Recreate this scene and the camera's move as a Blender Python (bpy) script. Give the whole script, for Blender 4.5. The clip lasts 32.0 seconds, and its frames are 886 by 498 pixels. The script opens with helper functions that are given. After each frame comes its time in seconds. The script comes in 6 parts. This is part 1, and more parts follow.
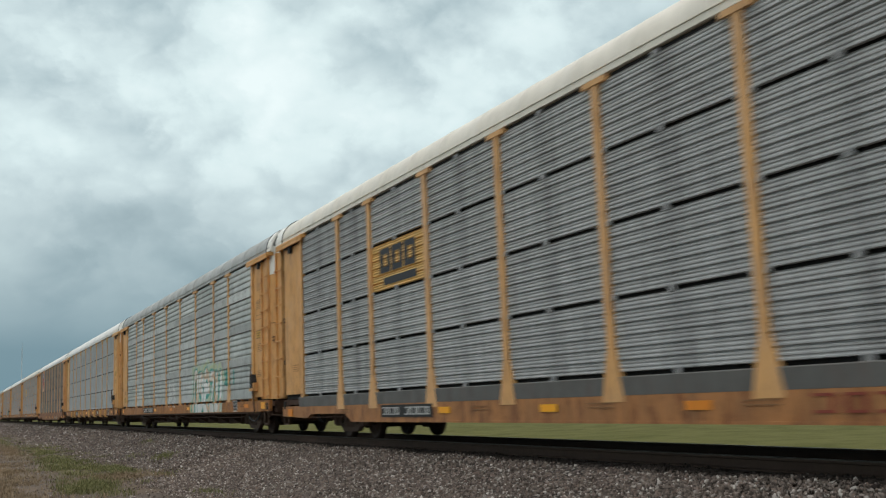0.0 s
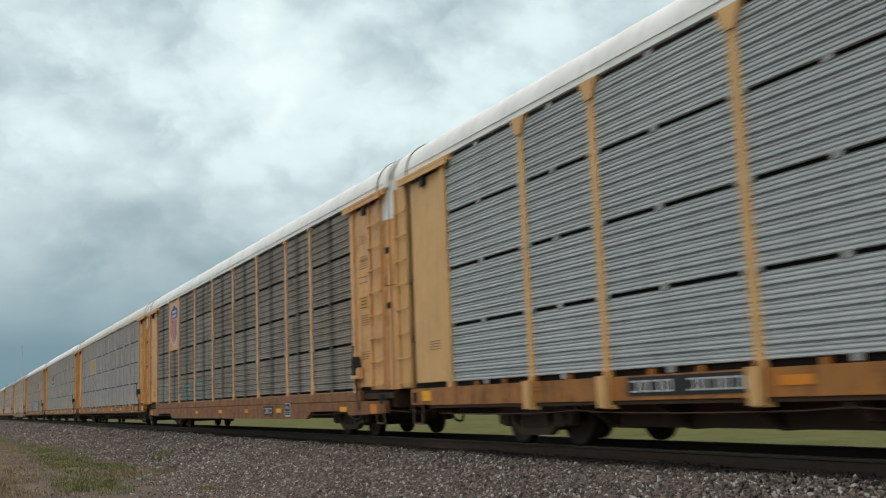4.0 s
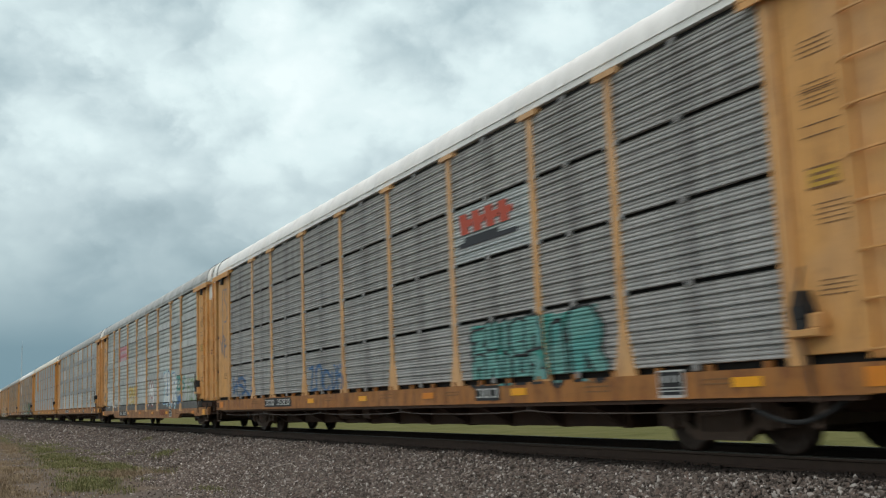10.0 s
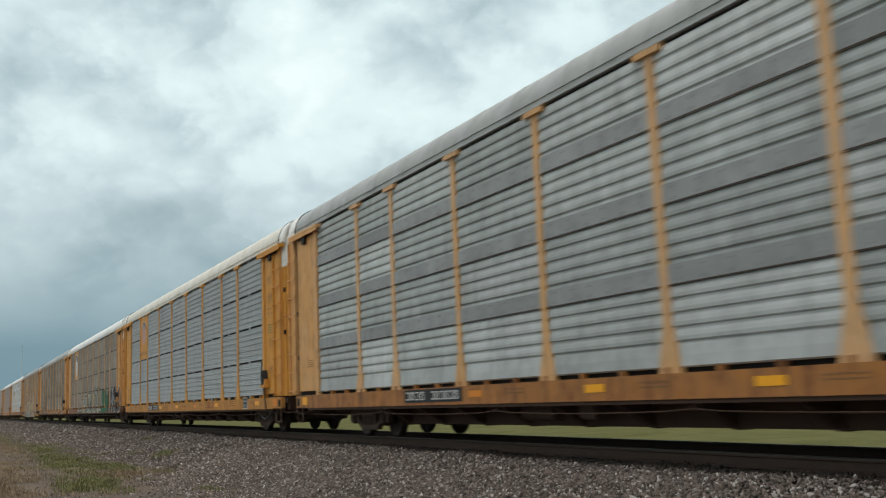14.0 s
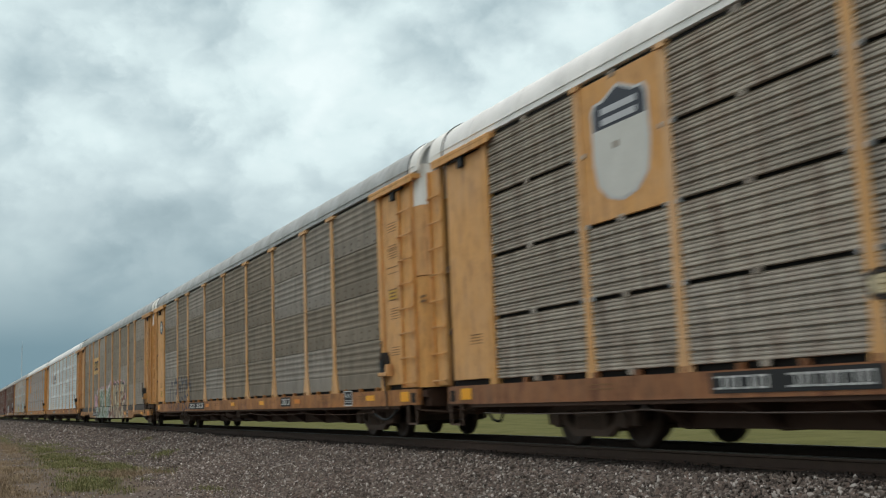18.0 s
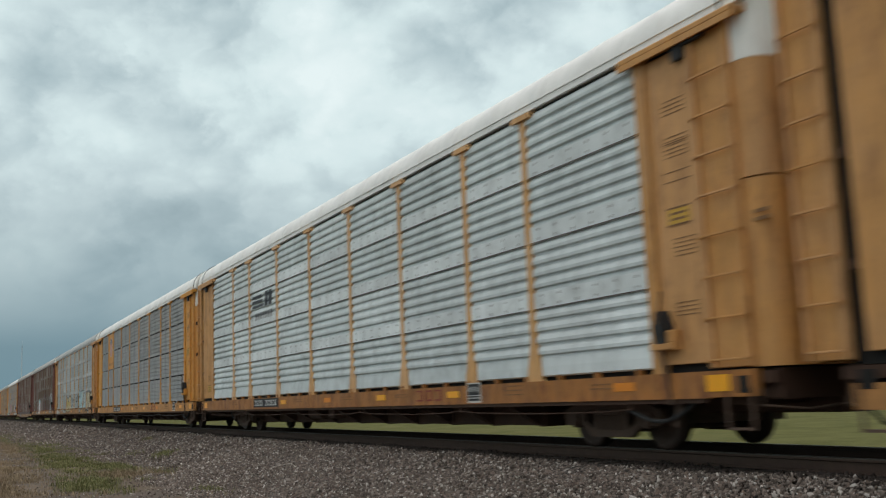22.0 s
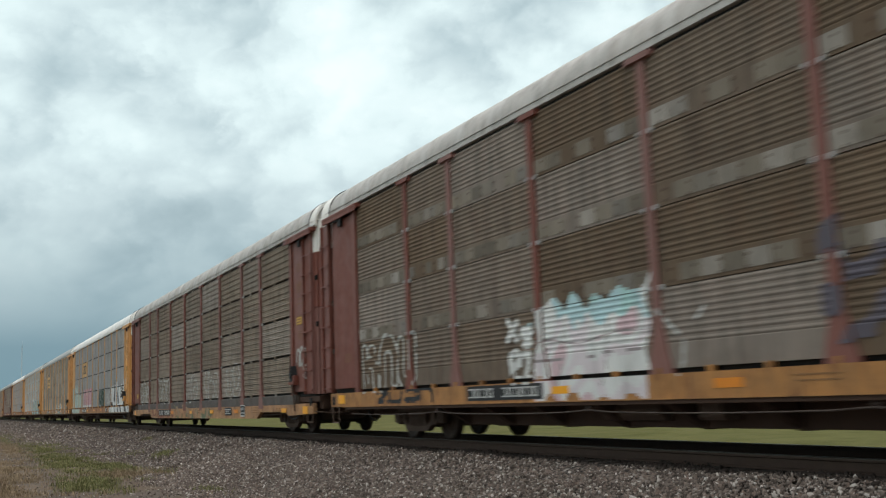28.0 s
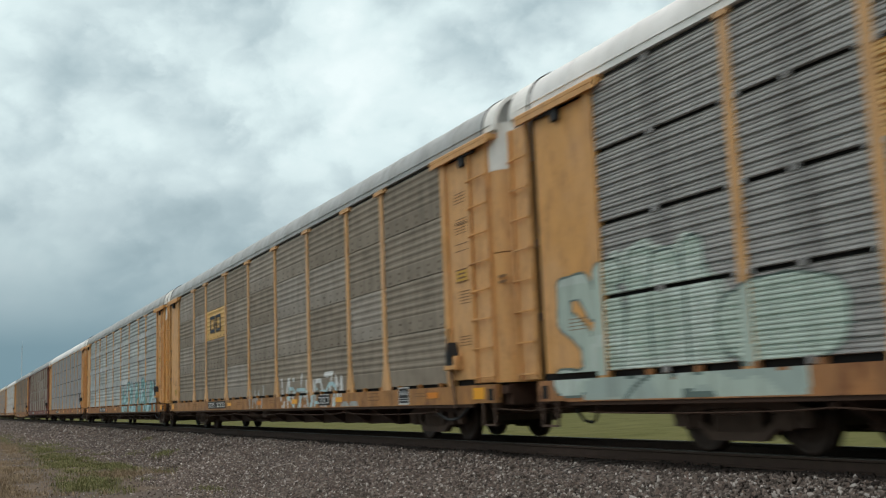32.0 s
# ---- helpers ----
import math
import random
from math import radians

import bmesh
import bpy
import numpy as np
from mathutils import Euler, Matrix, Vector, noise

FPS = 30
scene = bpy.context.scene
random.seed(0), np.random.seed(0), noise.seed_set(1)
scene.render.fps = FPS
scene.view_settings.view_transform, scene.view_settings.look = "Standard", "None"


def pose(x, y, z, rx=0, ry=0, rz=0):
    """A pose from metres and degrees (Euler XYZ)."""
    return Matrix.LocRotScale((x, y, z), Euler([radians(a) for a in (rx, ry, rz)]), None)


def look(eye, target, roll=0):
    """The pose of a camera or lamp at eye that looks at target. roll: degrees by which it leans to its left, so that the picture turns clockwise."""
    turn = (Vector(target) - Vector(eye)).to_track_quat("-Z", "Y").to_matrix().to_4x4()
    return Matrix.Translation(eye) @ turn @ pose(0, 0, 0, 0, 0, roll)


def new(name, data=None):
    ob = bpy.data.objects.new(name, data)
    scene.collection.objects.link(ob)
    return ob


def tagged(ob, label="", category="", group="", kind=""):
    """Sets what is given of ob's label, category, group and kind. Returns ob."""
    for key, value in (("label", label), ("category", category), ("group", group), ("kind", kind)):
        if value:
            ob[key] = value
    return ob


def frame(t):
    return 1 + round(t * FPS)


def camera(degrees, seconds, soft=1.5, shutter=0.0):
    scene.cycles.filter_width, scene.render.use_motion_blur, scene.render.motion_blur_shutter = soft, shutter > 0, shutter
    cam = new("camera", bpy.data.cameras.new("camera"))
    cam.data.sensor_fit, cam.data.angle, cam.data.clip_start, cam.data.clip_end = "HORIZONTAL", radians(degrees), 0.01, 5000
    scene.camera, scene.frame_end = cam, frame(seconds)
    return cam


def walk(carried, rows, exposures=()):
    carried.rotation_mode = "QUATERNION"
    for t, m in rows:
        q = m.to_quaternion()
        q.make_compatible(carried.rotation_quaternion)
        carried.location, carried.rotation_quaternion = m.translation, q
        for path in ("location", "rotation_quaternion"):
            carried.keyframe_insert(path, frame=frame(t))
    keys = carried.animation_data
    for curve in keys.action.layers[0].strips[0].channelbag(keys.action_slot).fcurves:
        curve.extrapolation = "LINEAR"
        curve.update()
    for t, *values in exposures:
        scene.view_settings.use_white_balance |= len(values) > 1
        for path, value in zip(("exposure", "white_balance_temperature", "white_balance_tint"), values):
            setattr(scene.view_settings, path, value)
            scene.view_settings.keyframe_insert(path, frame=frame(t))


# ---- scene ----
# ---- plan ----
# Rail top is z = 0. The track runs along +y at x = TRACK; the train comes towards the camera, along -y.
TRACK = 9.5
HALF = 1.6          # half the width of a car over its side panels
PITCH = 28.6        # car length over the couplers
PANEL_END = 11.95   # half the length of the panelled side
EYE = 0.83
YAW, TILT, ROLL = 26.233, 8.439, -2.315


def aim(up=0.0):
    a, b = radians(YAW), radians(TILT + up)
    way = Vector((math.sin(a) * math.cos(b), math.cos(a) * math.cos(b), math.sin(b)))
    return look((0, 0, EYE), Vector((0, 0, EYE)) + way * 10, ROLL)


cam = camera(48.0, 32.0, soft=1.2, shutter=0.3)
# the tripod head settles during the first second and a half
walk(cam, [(0.0, aim(0.135)), (0.5, aim(0.10)), (1.0, aim(0.035)), (1.5, aim(0.0)), (2.0, aim()), (32.0, aim())], [(0.0, 0.0), (6.0, 0.05), (14.0, 0.05), (17.0, 0.0), (20.0, 0.07), (22.7, -0.13), (25.0, 0.03), (28.0, 0.14), (30.0, 0.14), (32.0, 0.02)])

# ---- light: a closed overcast, no direct sun ----
world = bpy.data.worlds.new("sky")
scene.world = world
world.use_nodes = True
wn = world.node_tree
sky_tex = wn.nodes.new("ShaderNodeTexSky")
sky_tex.sky_type, sky_tex.sun_disc = "NISHITA", False
sky_tex.sun_elevation, sky_tex.sun_rotation = radians(55), radians(200)
wn.links.new(sky_tex.outputs[0], wn.nodes["Background"].inputs[0])
wn.nodes["Background"].inputs[1].default_value = 0.1
scene.view_settings.exposure = 0.0


# ---- node helpers ----
def lin(r, g, b):
    return tuple(((v / 255 + 0.055) / 1.055) ** 2.4 if v > 10 else v / 255 / 12.92 for v in (r, g, b)) + (1.0,)


class Net:
    """Short hand for building a node tree."""

    def __init__(self, name):
        self.mat = bpy.data.materials.new(name)
        self.mat.use_nodes = True
        self.t = self.mat.node_tree
        self.t.nodes.clear()

    def node(self, kind):
        return self.t.nodes.new(kind)

    def put(self, socket, value):
        if isinstance(value, bpy.types.NodeSocket):
            self.t.links.new(value, socket)
        elif value is not None:
            if hasattr(socket.default_value, "__len__") and not hasattr(value, "__len__"):
                value = (value,) * len(socket.default_value)
            if hasattr(socket.default_value, "__len__"):
                value = tuple(value)[: len(socket.default_value)]
            socket.default_value = value

    def math(self, op, a, b=None, c=None, clamp=False):
        n = self.node("ShaderNodeMath")
        n.operation, n.use_clamp = op, clamp
        for s, v in zip(n.inputs, (a, b, c)):
            if v is not None:
                self.put(s, v)
        return n.outputs[0]

    def vec(self, op, a, b=None):
        n = self.node("ShaderNodeVectorMath")
        n.operation = op
        self.put(n.inputs[0], a)
        if b is not None:
            self.put(n.inputs[1], b)
        return n.outputs[1] if op in ("LENGTH", "DISTANCE", "DOT_PRODUCT") else n.outputs[0]

    def coord(self, ob=None):
        n = self.node("ShaderNodeTexCoord")
        n.object = ob
        return n.outputs["Object"]

    def split(self, v):
        n = self.node("ShaderNodeSeparateXYZ")
        self.put(n.inputs[0], v)
        return n.outputs

    def join(self, x, y, z):
        n = self.node("ShaderNodeCombineXYZ")
        for s, v in zip(n.inputs, (x, y, z)):
            self.put(s, v)
        return n.outputs[0]

    def noise(self, v, scale, detail=4.0, rough=0.55, distort=0.0):
        n = self.node("ShaderNodeTexNoise")
        self.put(n.inputs["Vector"], v)
        for k, x in (("Scale", scale), ("Detail", detail), ("Roughness", rough), ("Distortion", distort)):
            self.put(n.inputs[k], x)
        return n.outputs["Fac"]

    def cells(self, v, scale, feature="F1", out="Distance", random=1.0):
        n = self.node("ShaderNodeTexVoronoi")
        n.feature = feature
        self.put(n.inputs["Vector"], v)
        self.put(n.inputs["Scale"], scale)
        self.put(n.inputs["Randomness"], random)
        return n.outputs[out]

    def ramp(self, f, *stops, ease=False):
        n = self.node("ShaderNodeValToRGB")
        r = n.color_ramp
        r.interpolation = "EASE" if ease else "LINEAR"
        while len(r.elements) < len(stops):
            r.elements.new(0.5)
        for e, (p, c) in zip(r.elements, stops):
            e.position = p
            e.color = c if hasattr(c, "__len__") else (c, c, c, 1)
        self.put(n.inputs[0], f)
        return n.outputs[0]

    def span(self, f, a, b, lo=0.0, hi=1.0):
        n = self.node("ShaderNodeMapRange")
        n.clamp = True
        for s, v in zip(n.inputs, (f, a, b, lo, hi)):
            self.put(s, v)
        return n.outputs[0]

    def mix(self, f, a, b, kind="MIX"):
        n = self.node("ShaderNodeMix")
        n.data_type, n.blend_type = "RGBA", kind
        self.put(n.inputs["Factor"], f)
        ins = [s for s in n.inputs if s.type == "RGBA"]
        self.put(ins[0], a)
        self.put(ins[1], b)
        return [s for s in n.outputs if s.type == "RGBA"][0]

    def rand(self):
        return self.node("ShaderNodeObjectInfo").outputs["Random"]

    def bump(self, h, strength, dist):
        n = self.node("ShaderNodeBump")
        self.put(n.inputs["Height"], h)
        self.put(n.inputs["Strength"], strength)
        self.put(n.inputs["Distance"], dist)
        return n.outputs[0]

    def done(self, color, rough=0.6, metal=0.0, normal=None, spec=0.4):
        b = self.node("ShaderNodeBsdfPrincipled")
        self.put(b.inputs["Base Color"], color)
        self.put(b.inputs["Roughness"], rough)
        self.put(b.inputs["Metallic"], metal)
        self.put(b.inputs["Specular IOR Level"], spec)
        if normal is not None:
            self.put(b.inputs["Normal"], normal)
        o = self.node("ShaderNodeOutputMaterial")
        self.t.links.new(b.outputs[0], o.inputs[0])
        return self.mat


def painted(name, color, dirt=(0.05, 0.045, 0.04), grime=0.35, streak=0.3, rough=0.55, metal=0.0, rust=0.0, stain=0.0, vary=0.12, fade=0.0, tone=0.0, spec=0.4):
    """Painted or galvanised sheet metal: run-down streaks, blotches and rust."""
    n = Net(name)
    c = n.coord()
    r = n.rand()
    off = n.vec("ADD", c, n.join(n.math("MULTIPLY", r, 37.0), n.math("MULTIPLY", r, 91.0), n.math("MULTIPLY", r, 13.0)))
    col = n.mix(n.math("MULTIPLY", n.noise(off, 0.9, 3.0), 1.0), [v * (1 - vary) for v in color[:3]] + [1], [min(1, v * (1 + vary)) for v in color[:3]] + [1])
    col = n.mix(n.math("MULTIPLY", n.math("SUBTRACT", r, 0.5), vary), col, (1, 1, 1, 1))
    if tone:
        col = n.mix(1.0, col, n.join(*[n.span(n.math("FRACT", n.math("MULTIPLY", r, 7.13)), 0, 1, 1 - tone, 1 + tone)] * 3), "MULTIPLY")
    drip = n.noise(n.vec("MULTIPLY", off, (7.0, 7.0, 0.55)), 1.0, 5.0, 0.6)
    blot = n.noise(off, 2.6, 6.0, 0.65)
    grain = n.noise(off, 45.0, 2.0, 0.6)
    dc = tuple(dirt) + (1.0,)
    if fade:
        pale = [min(1, 0.80 * v + 0.16 * (sum(color[:3]) / 3 + 0.2)) for v in color[:3]] + [1]
        col = n.mix(n.math("MULTIPLY", n.span(n.noise(off, 0.8, 4.0, 0.6), 0.46, 0.64), fade), col, pale)
    col = n.mix(n.math("MULTIPLY", n.span(drip, 0.46, 0.72), streak), col, dc)
    col = n.mix(n.math("MULTIPLY", n.span(blot, 0.48, 0.75), grime), col, dc)
    if stain:
        x = n.split(c)[1]
        near = n.span(n.math("ABSOLUTE", n.math("ADD", x, n.math("MULTIPLY", n.math("SUBTRACT", drip, 0.5), 0.5))), 0.02, 0.32, 1.0, 0.0)
        col = n.mix(n.math("MULTIPLY", near, stain), col, (0.018, 0.015, 0.012, 1))
    if rust:
        spots = n.math("MULTIPLY", n.span(n.noise(n.vec("MULTIPLY", off, (3.0, 3.0, 1.0)), 1.7, 7.0, 0.7), 0.50, 0.64), rust)
        col = n.mix(spots, col, (0.13, 0.042, 0.017, 1))
        chips = n.math("MULTIPLY", n.span(n.noise(n.vec("MULTIPLY", off, (1.0, 1.0, 0.6)), 7.0, 6.0, 0.75), 0.58, 0.68), rust * 0.7)
        col = n.mix(chips, col, (0.07, 0.03, 0.016, 1))
    col = n.mix(n.math("MULTIPLY", n.math("SUBTRACT", grain, 0.5), 0.35), col, (0, 0, 0, 1))
    h = n.math("ADD", n.math("MULTIPLY", blot, 0.5), n.math("MULTIPLY", grain, 0.3))
    return n.done(col, n.span(blot, 0.3, 0.7, rough - 0.1, rough + 0.15), metal, n.bump(h, 0.25, 0.004), spec)


def plain(name, color, rough=0.6, metal=0.0, vary=0.25, scale=6.0, bump=0.15):
    n = Net(name)
    c = n.coord()
    a = n.noise(c, scale, 5.0, 0.65)
    b = n.noise(c, scale * 9, 2.0)
    col = n.mix(a, [v * (1 - vary) for v in color[:3]] + [1], [min(1, v * (1 + vary)) for v in color[:3]] + [1])
    col = n.mix(n.math("MULTIPLY", b, 0.25), col, [v * 0.5 for v in color[:3]] + [1])
    return n.done(col, rough, metal, n.bump(a, bump, 0.006))


# ---- cloud cover ----
SKY_R, SKY_H = 4600.0, 900.0


def cloud_material():
    n = Net("overcast_cloud")
    c = n.coord()
    d = n.vec("NORMALIZE", c)
    x, y, z = n.split(d)
    q = n.join(x, y, n.math("MULTIPLY", z, 1.35))
    low = n.noise(n.vec("ADD", q, (3.1, 0.4, 1.7)), 3.2, 2.0, 0.5)
    puff = n.noise(n.vec("ADD", q, (5.3, 1.2, 0.0)), 6.5, 9.0, 0.56)
    wisp = n.noise(n.vec("ADD", q, n.vec("MULTIPLY", n.join(puff, low, puff), (0.12, 0.12, 0.12))), 12.0, 8.0, 0.52)
    v = n.math("ADD", n.math("ADD", n.math("MULTIPLY", puff, 0.46), n.math("MULTIPLY", low, 0.16)), 0.272)
    v = n.math("ADD", v, n.math("MULTIPLY", n.math("SUBTRACT", wisp, 0.5), 0.26))
    billow = n.node("ShaderNodeTexVoronoi")
    billow.feature = "SMOOTH_F1"
    n.put(billow.inputs["Vector"], n.vec("ADD", q, n.vec("MULTIPLY", n.join(wisp, puff, low), (0.10, 0.10, 0.10))))
    for key, val in (("Scale", 13.0), ("Detail", 2.5), ("Roughness", 0.55), ("Smoothness", 0.6)):
        n.put(billow.inputs[key], val)
    v = n.math("ADD", v, n.math("MULTIPLY", n.math("SUBTRACT", 0.42, billow.outputs["Distance"]), 0.16))
    # the larger bright and dark masses of this sky
    for az, el, size, amount in CLOUD_MASSES:
        a, e = radians(az), radians(el)
        p = Vector((math.sin(a) * math.cos(e), math.cos(a) * math.cos(e), math.sin(e)))
        far = n.math("DIVIDE", n.vec("LENGTH", n.vec("MULTIPLY", n.vec("SUBTRACT", d, p), (1, 1, 1.6))), size)
        v = n.math("ADD", v, n.math("MULTIPLY", n.math("EXPONENT", n.math("MULTIPLY", n.math("POWER", far, 2.0), -1.0)), amount))
    col = n.ramp(v, (0.26, lin(144, 166, 174)), (0.40, lin(179, 199, 205)), (0.48, lin(202, 220, 224)), (0.56, lin(220, 238, 240)), (0.70, lin(237, 251, 252)))
    haze = n.ramp(z, (0.0, lin(114, 144, 156)), (0.07, lin(124, 151, 162)), (0.15, lin(146, 168, 176)), (0.25, lin(190, 204, 208)))
    col = n.mix(n.span(z, 0.06, 0.24), haze, col)
    up = n.span(z, 0.40, 0.9, 1.0, ZENITH)
    col = n.mix(n.span(z, 0.40, 0.6), col, (0.79, 0.785, 0.77, 1))
    e = n.node("ShaderNodeEmission")
    n.put(e.inputs[0], col)
    n.put(e.inputs[1], up)
    o = n.node("ShaderNodeOutputMaterial")
    n.t.links.new(e.outputs[0], o.inputs[0])
    n.mat.cycles.emission_sampling = "NONE"
    return n.mat


ZENITH = 2.0
# azimuth, elevation, spread, amount
CLOUD_MASSES = [(4.9, 17.3, 0.075, 0.075), (3.0, 14.5, 0.05, 0.04), (26.3, 19.8, 0.04, 0.05), (20.5, 18.6, 0.05, -0.045), (14.0, 20.8, 0.035, -0.03), (11.6, 18.0, 0.063, 0.080), (18.5, 18.6, 0.069, 0.072), (24.0, 16.2, 0.069, 0.072), (5.5, 15.8, 0.034, 0.040), (11.0, 12.6, 0.040, 0.040), (17.0, 13.5, 0.057, 0.032), (14.6, 9.8, 0.063, -0.108), (7.0, 8.6, 0.057, -0.094), (11.0, 10.0, 0.046, -0.058), (2.8, 18.2, 0.052, -0.072), (9.5, 20.8, 0.046, -0.050), (13.5, 19.9, 0.034, -0.036), (30.0, 20.6, 0.069, -0.072), (27.0, 18.2, 0.034, -0.036), (8.5, 15.4, 0.034, -0.036), (3.5, 13.0, 0.057, -0.036), (36.0, 21.0, 0.069, 0.040)]


def sky_cover():
    rings, seg = 28, 72
    verts, faces = [(0, 0, SKY_H)], []
    for i in range(1, rings + 1):
        r = SKY_R * i / rings
        for j in range(seg):
            a = 2 * math.pi * j / seg
            verts.append((r * math.sin(a), r * math.cos(a), SKY_H * (1 - (r / SKY_R) ** 2) - (60 if i == rings else 0)))
    for j in range(seg):
        faces.append((0, 1 + j, 1 + (j + 1) % seg))
    for i in range(rings - 1):
        a, b = 1 + i * seg, 1 + (i + 1) * seg
        for j in range(seg):
            k = (j + 1) % seg
            faces.append((a + j, b + j, b + k, a + k))
    me = bpy.data.meshes.new("sky")
    me.from_pydata(verts, [], faces)
    me.polygons.foreach_set("use_smooth", [True] * len(me.polygons))
    me.materials.append(cloud_material())
    return tagged(new("backdrop", me), "grey-blue overcast sky with drifting layered cloud", "sky", kind="structure")


sky = sky_cover()

# ---- mesh helpers ----


def mesh_of(name, verts, faces, smooth=False):
    me = bpy.data.meshes.new(name)
    me.from_pydata([tuple(v) for v in verts], [], faces)
    me.validate()
    if smooth:
        me.polygons.foreach_set("use_smooth", [True] * len(me.polygons))
    return me


def link(name, me, mat, parent=None, at=(0, 0, 0), label=""):
    """One mesh object, as a part where a parent is given; the mesh may be shared."""
    if not me.materials:
        me.materials.append(mat)
        ob = new(name, me)
    else:
        ob = new(name, me)
        if me.materials[0] != mat:
            ob.material_slots[0].link = "OBJECT"
            ob.material_slots[0].material = mat
    ob.parent = parent
    ob.location = at
    if label:
        ob["label"] = label
    if name in ("stencil", "number", "rivet_strip", "owner_mark", "post_clip", "label_mark", "door_label"):
        ob["kind"] = "stuff"
    return ob


class Shape:
    """Collects boxes, prisms and cylinders into one mesh."""

    def __init__(self):
        self.v, self.f = [], []

    def add(self, verts, faces):
        o = len(self.v)
        self.v += [tuple(p) for p in verts]
        self.f += [tuple(i + o for i in f) for f in faces]
        return self

    def box(self, x0, x1, y0, y1, z0, z1, c=0.0):
        if c:
            prof = [(x0 + c, z0), (x1 - c, z0), (x1, z0 + c), (x1, z1 - c), (x1 - c, z1), (x0 + c, z1), (x0, z1 - c), (x0, z0 + c)]
            return self.prism_y(prof, y0, y1)
        v = [(x, y, z) for z in (z0, z1) for y in (y0, y1) for x in (x0, x1)]
        return self.add(v, [(0, 2, 3, 1), (4, 5, 7, 6), (0, 1, 5, 4), (2, 6, 7, 3), (0, 4, 6, 2), (1, 3, 7, 5)])

    def prism_y(self, prof, y0, y1):
        k = len(prof)
        v = [(x, y0, z) for x, z in prof] + [(x, y1, z) for x, z in prof]
        f = [(i, i + k, (i + 1) % k + k, (i + 1) % k) for i in range(k)]
        return self.add(v, f + [tuple(range(k)), tuple(reversed(range(k, 2 * k)))])

    def prism_z(self, prof, z0, z1):
        """prof holds (x, y) points."""
        k = len(prof)
        v = [(x, y, z0) for x, y in prof] + [(x, y, z1) for x, y in prof]
        f = [(i, (i + 1) % k, (i + 1) % k + k, i + k) for i in range(k)]
        return self.add(v, f + [tuple(reversed(range(k))), tuple(range(k, 2 * k))])

    def prism_x(self, prof, x0, x1):
        """prof holds (y, z) points."""
        k = len(prof)
        v = [(x0, y, z) for y, z in prof] + [(x1, y, z) for y, z in prof]
        f = [(i, (i + 1) % k, (i + 1) % k + k, i + k) for i in range(k)]
        return self.add(v, f + [tuple(reversed(range(k))), tuple(range(k, 2 * k))])

    def tube(self, a, b, r, seg=8):
        a, b = Vector(a), Vector(b)
        m = (b - a).to_track_quat("Z", "Y").to_matrix()
        v = []
        for p in (a, b):
            for i in range(seg):
                t = 2 * math.pi * i / seg
                v.append(p + m @ Vector((r * math.cos(t), r * math.sin(t), 0)))
        f = [(i, (i + 1) % seg, (i + 1) % seg + seg, i + seg) for i in range(seg)]
        return self.add(v, f + [tuple(reversed(range(seg))), tuple(range(seg, 2 * seg))])

    def sweep(self, pts, r, seg=6):
        """One round bar along a chain of points."""
        v, k = [], len(pts)
        for i, p in enumerate(pts):
            way = (pts[min(i + 1, k - 1)] - pts[max(i - 1, 0)]).normalized()
            m = way.to_track_quat("Z", "Y").to_matrix()
            v += [p + m @ Vector((r * math.cos(2 * math.pi * j / seg), r * math.sin(2 * math.pi * j / seg), 0)) for j in range(seg)]
        f = [(i * seg + j, i * seg + (j + 1) % seg, (i + 1) * seg + (j + 1) % seg, (i + 1) * seg + j) for i in range(k - 1) for j in range(seg)]
        return self.add(v, f + [tuple(reversed(range(seg))), tuple(range((k - 1) * seg, k * seg))])

    def lathe_x(self, prof, seg=20, at=(0, 0, 0)):
        """Turned about the x axis; prof holds (x, radius)."""
        k = len(prof)
        v = []
        for i in range(seg):
            t = 2 * math.pi * i / seg
            v += [(at[0] + x, at[1] + r * math.cos(t), at[2] + r * math.sin(t)) for x, r in prof]
        f = []
        for i in range(seg):
            j = (i + 1) % seg
            f += [(i * k + a, i * k + a + 1, j * k + a + 1, j * k + a) for a in range(k - 1)]
        return self.add(v, f)

    def mesh(self, name, smooth=False):
        return mesh_of(name, self.v, self.f, smooth)


# ---- ground, ballast and track ----


# growth on the verge: kind, place, reach across and along, strength
PATCHES = [("straw", 2.5, 58, 0.7, 14, 0.7), ("straw", 1.5, 36, 0.8, 8, 0.55), ("straw", 1.0, 26, 1.2, 5, 0.3), ("green", 3.4, 92, 1.2, 26, 0.6),
           ("green", 4.1, 54, 1.1, 15, 0.9), ("green", 3.5, 37, 0.8, 8, 0.9), ("green", 2.9, 26.0, 0.55, 2.6, 0.95), ("green", 4.4, 33.0, 0.4, 3.0, 0.55), ("straw", 4.3, 29, 0.9, 2.0, 0.25)]


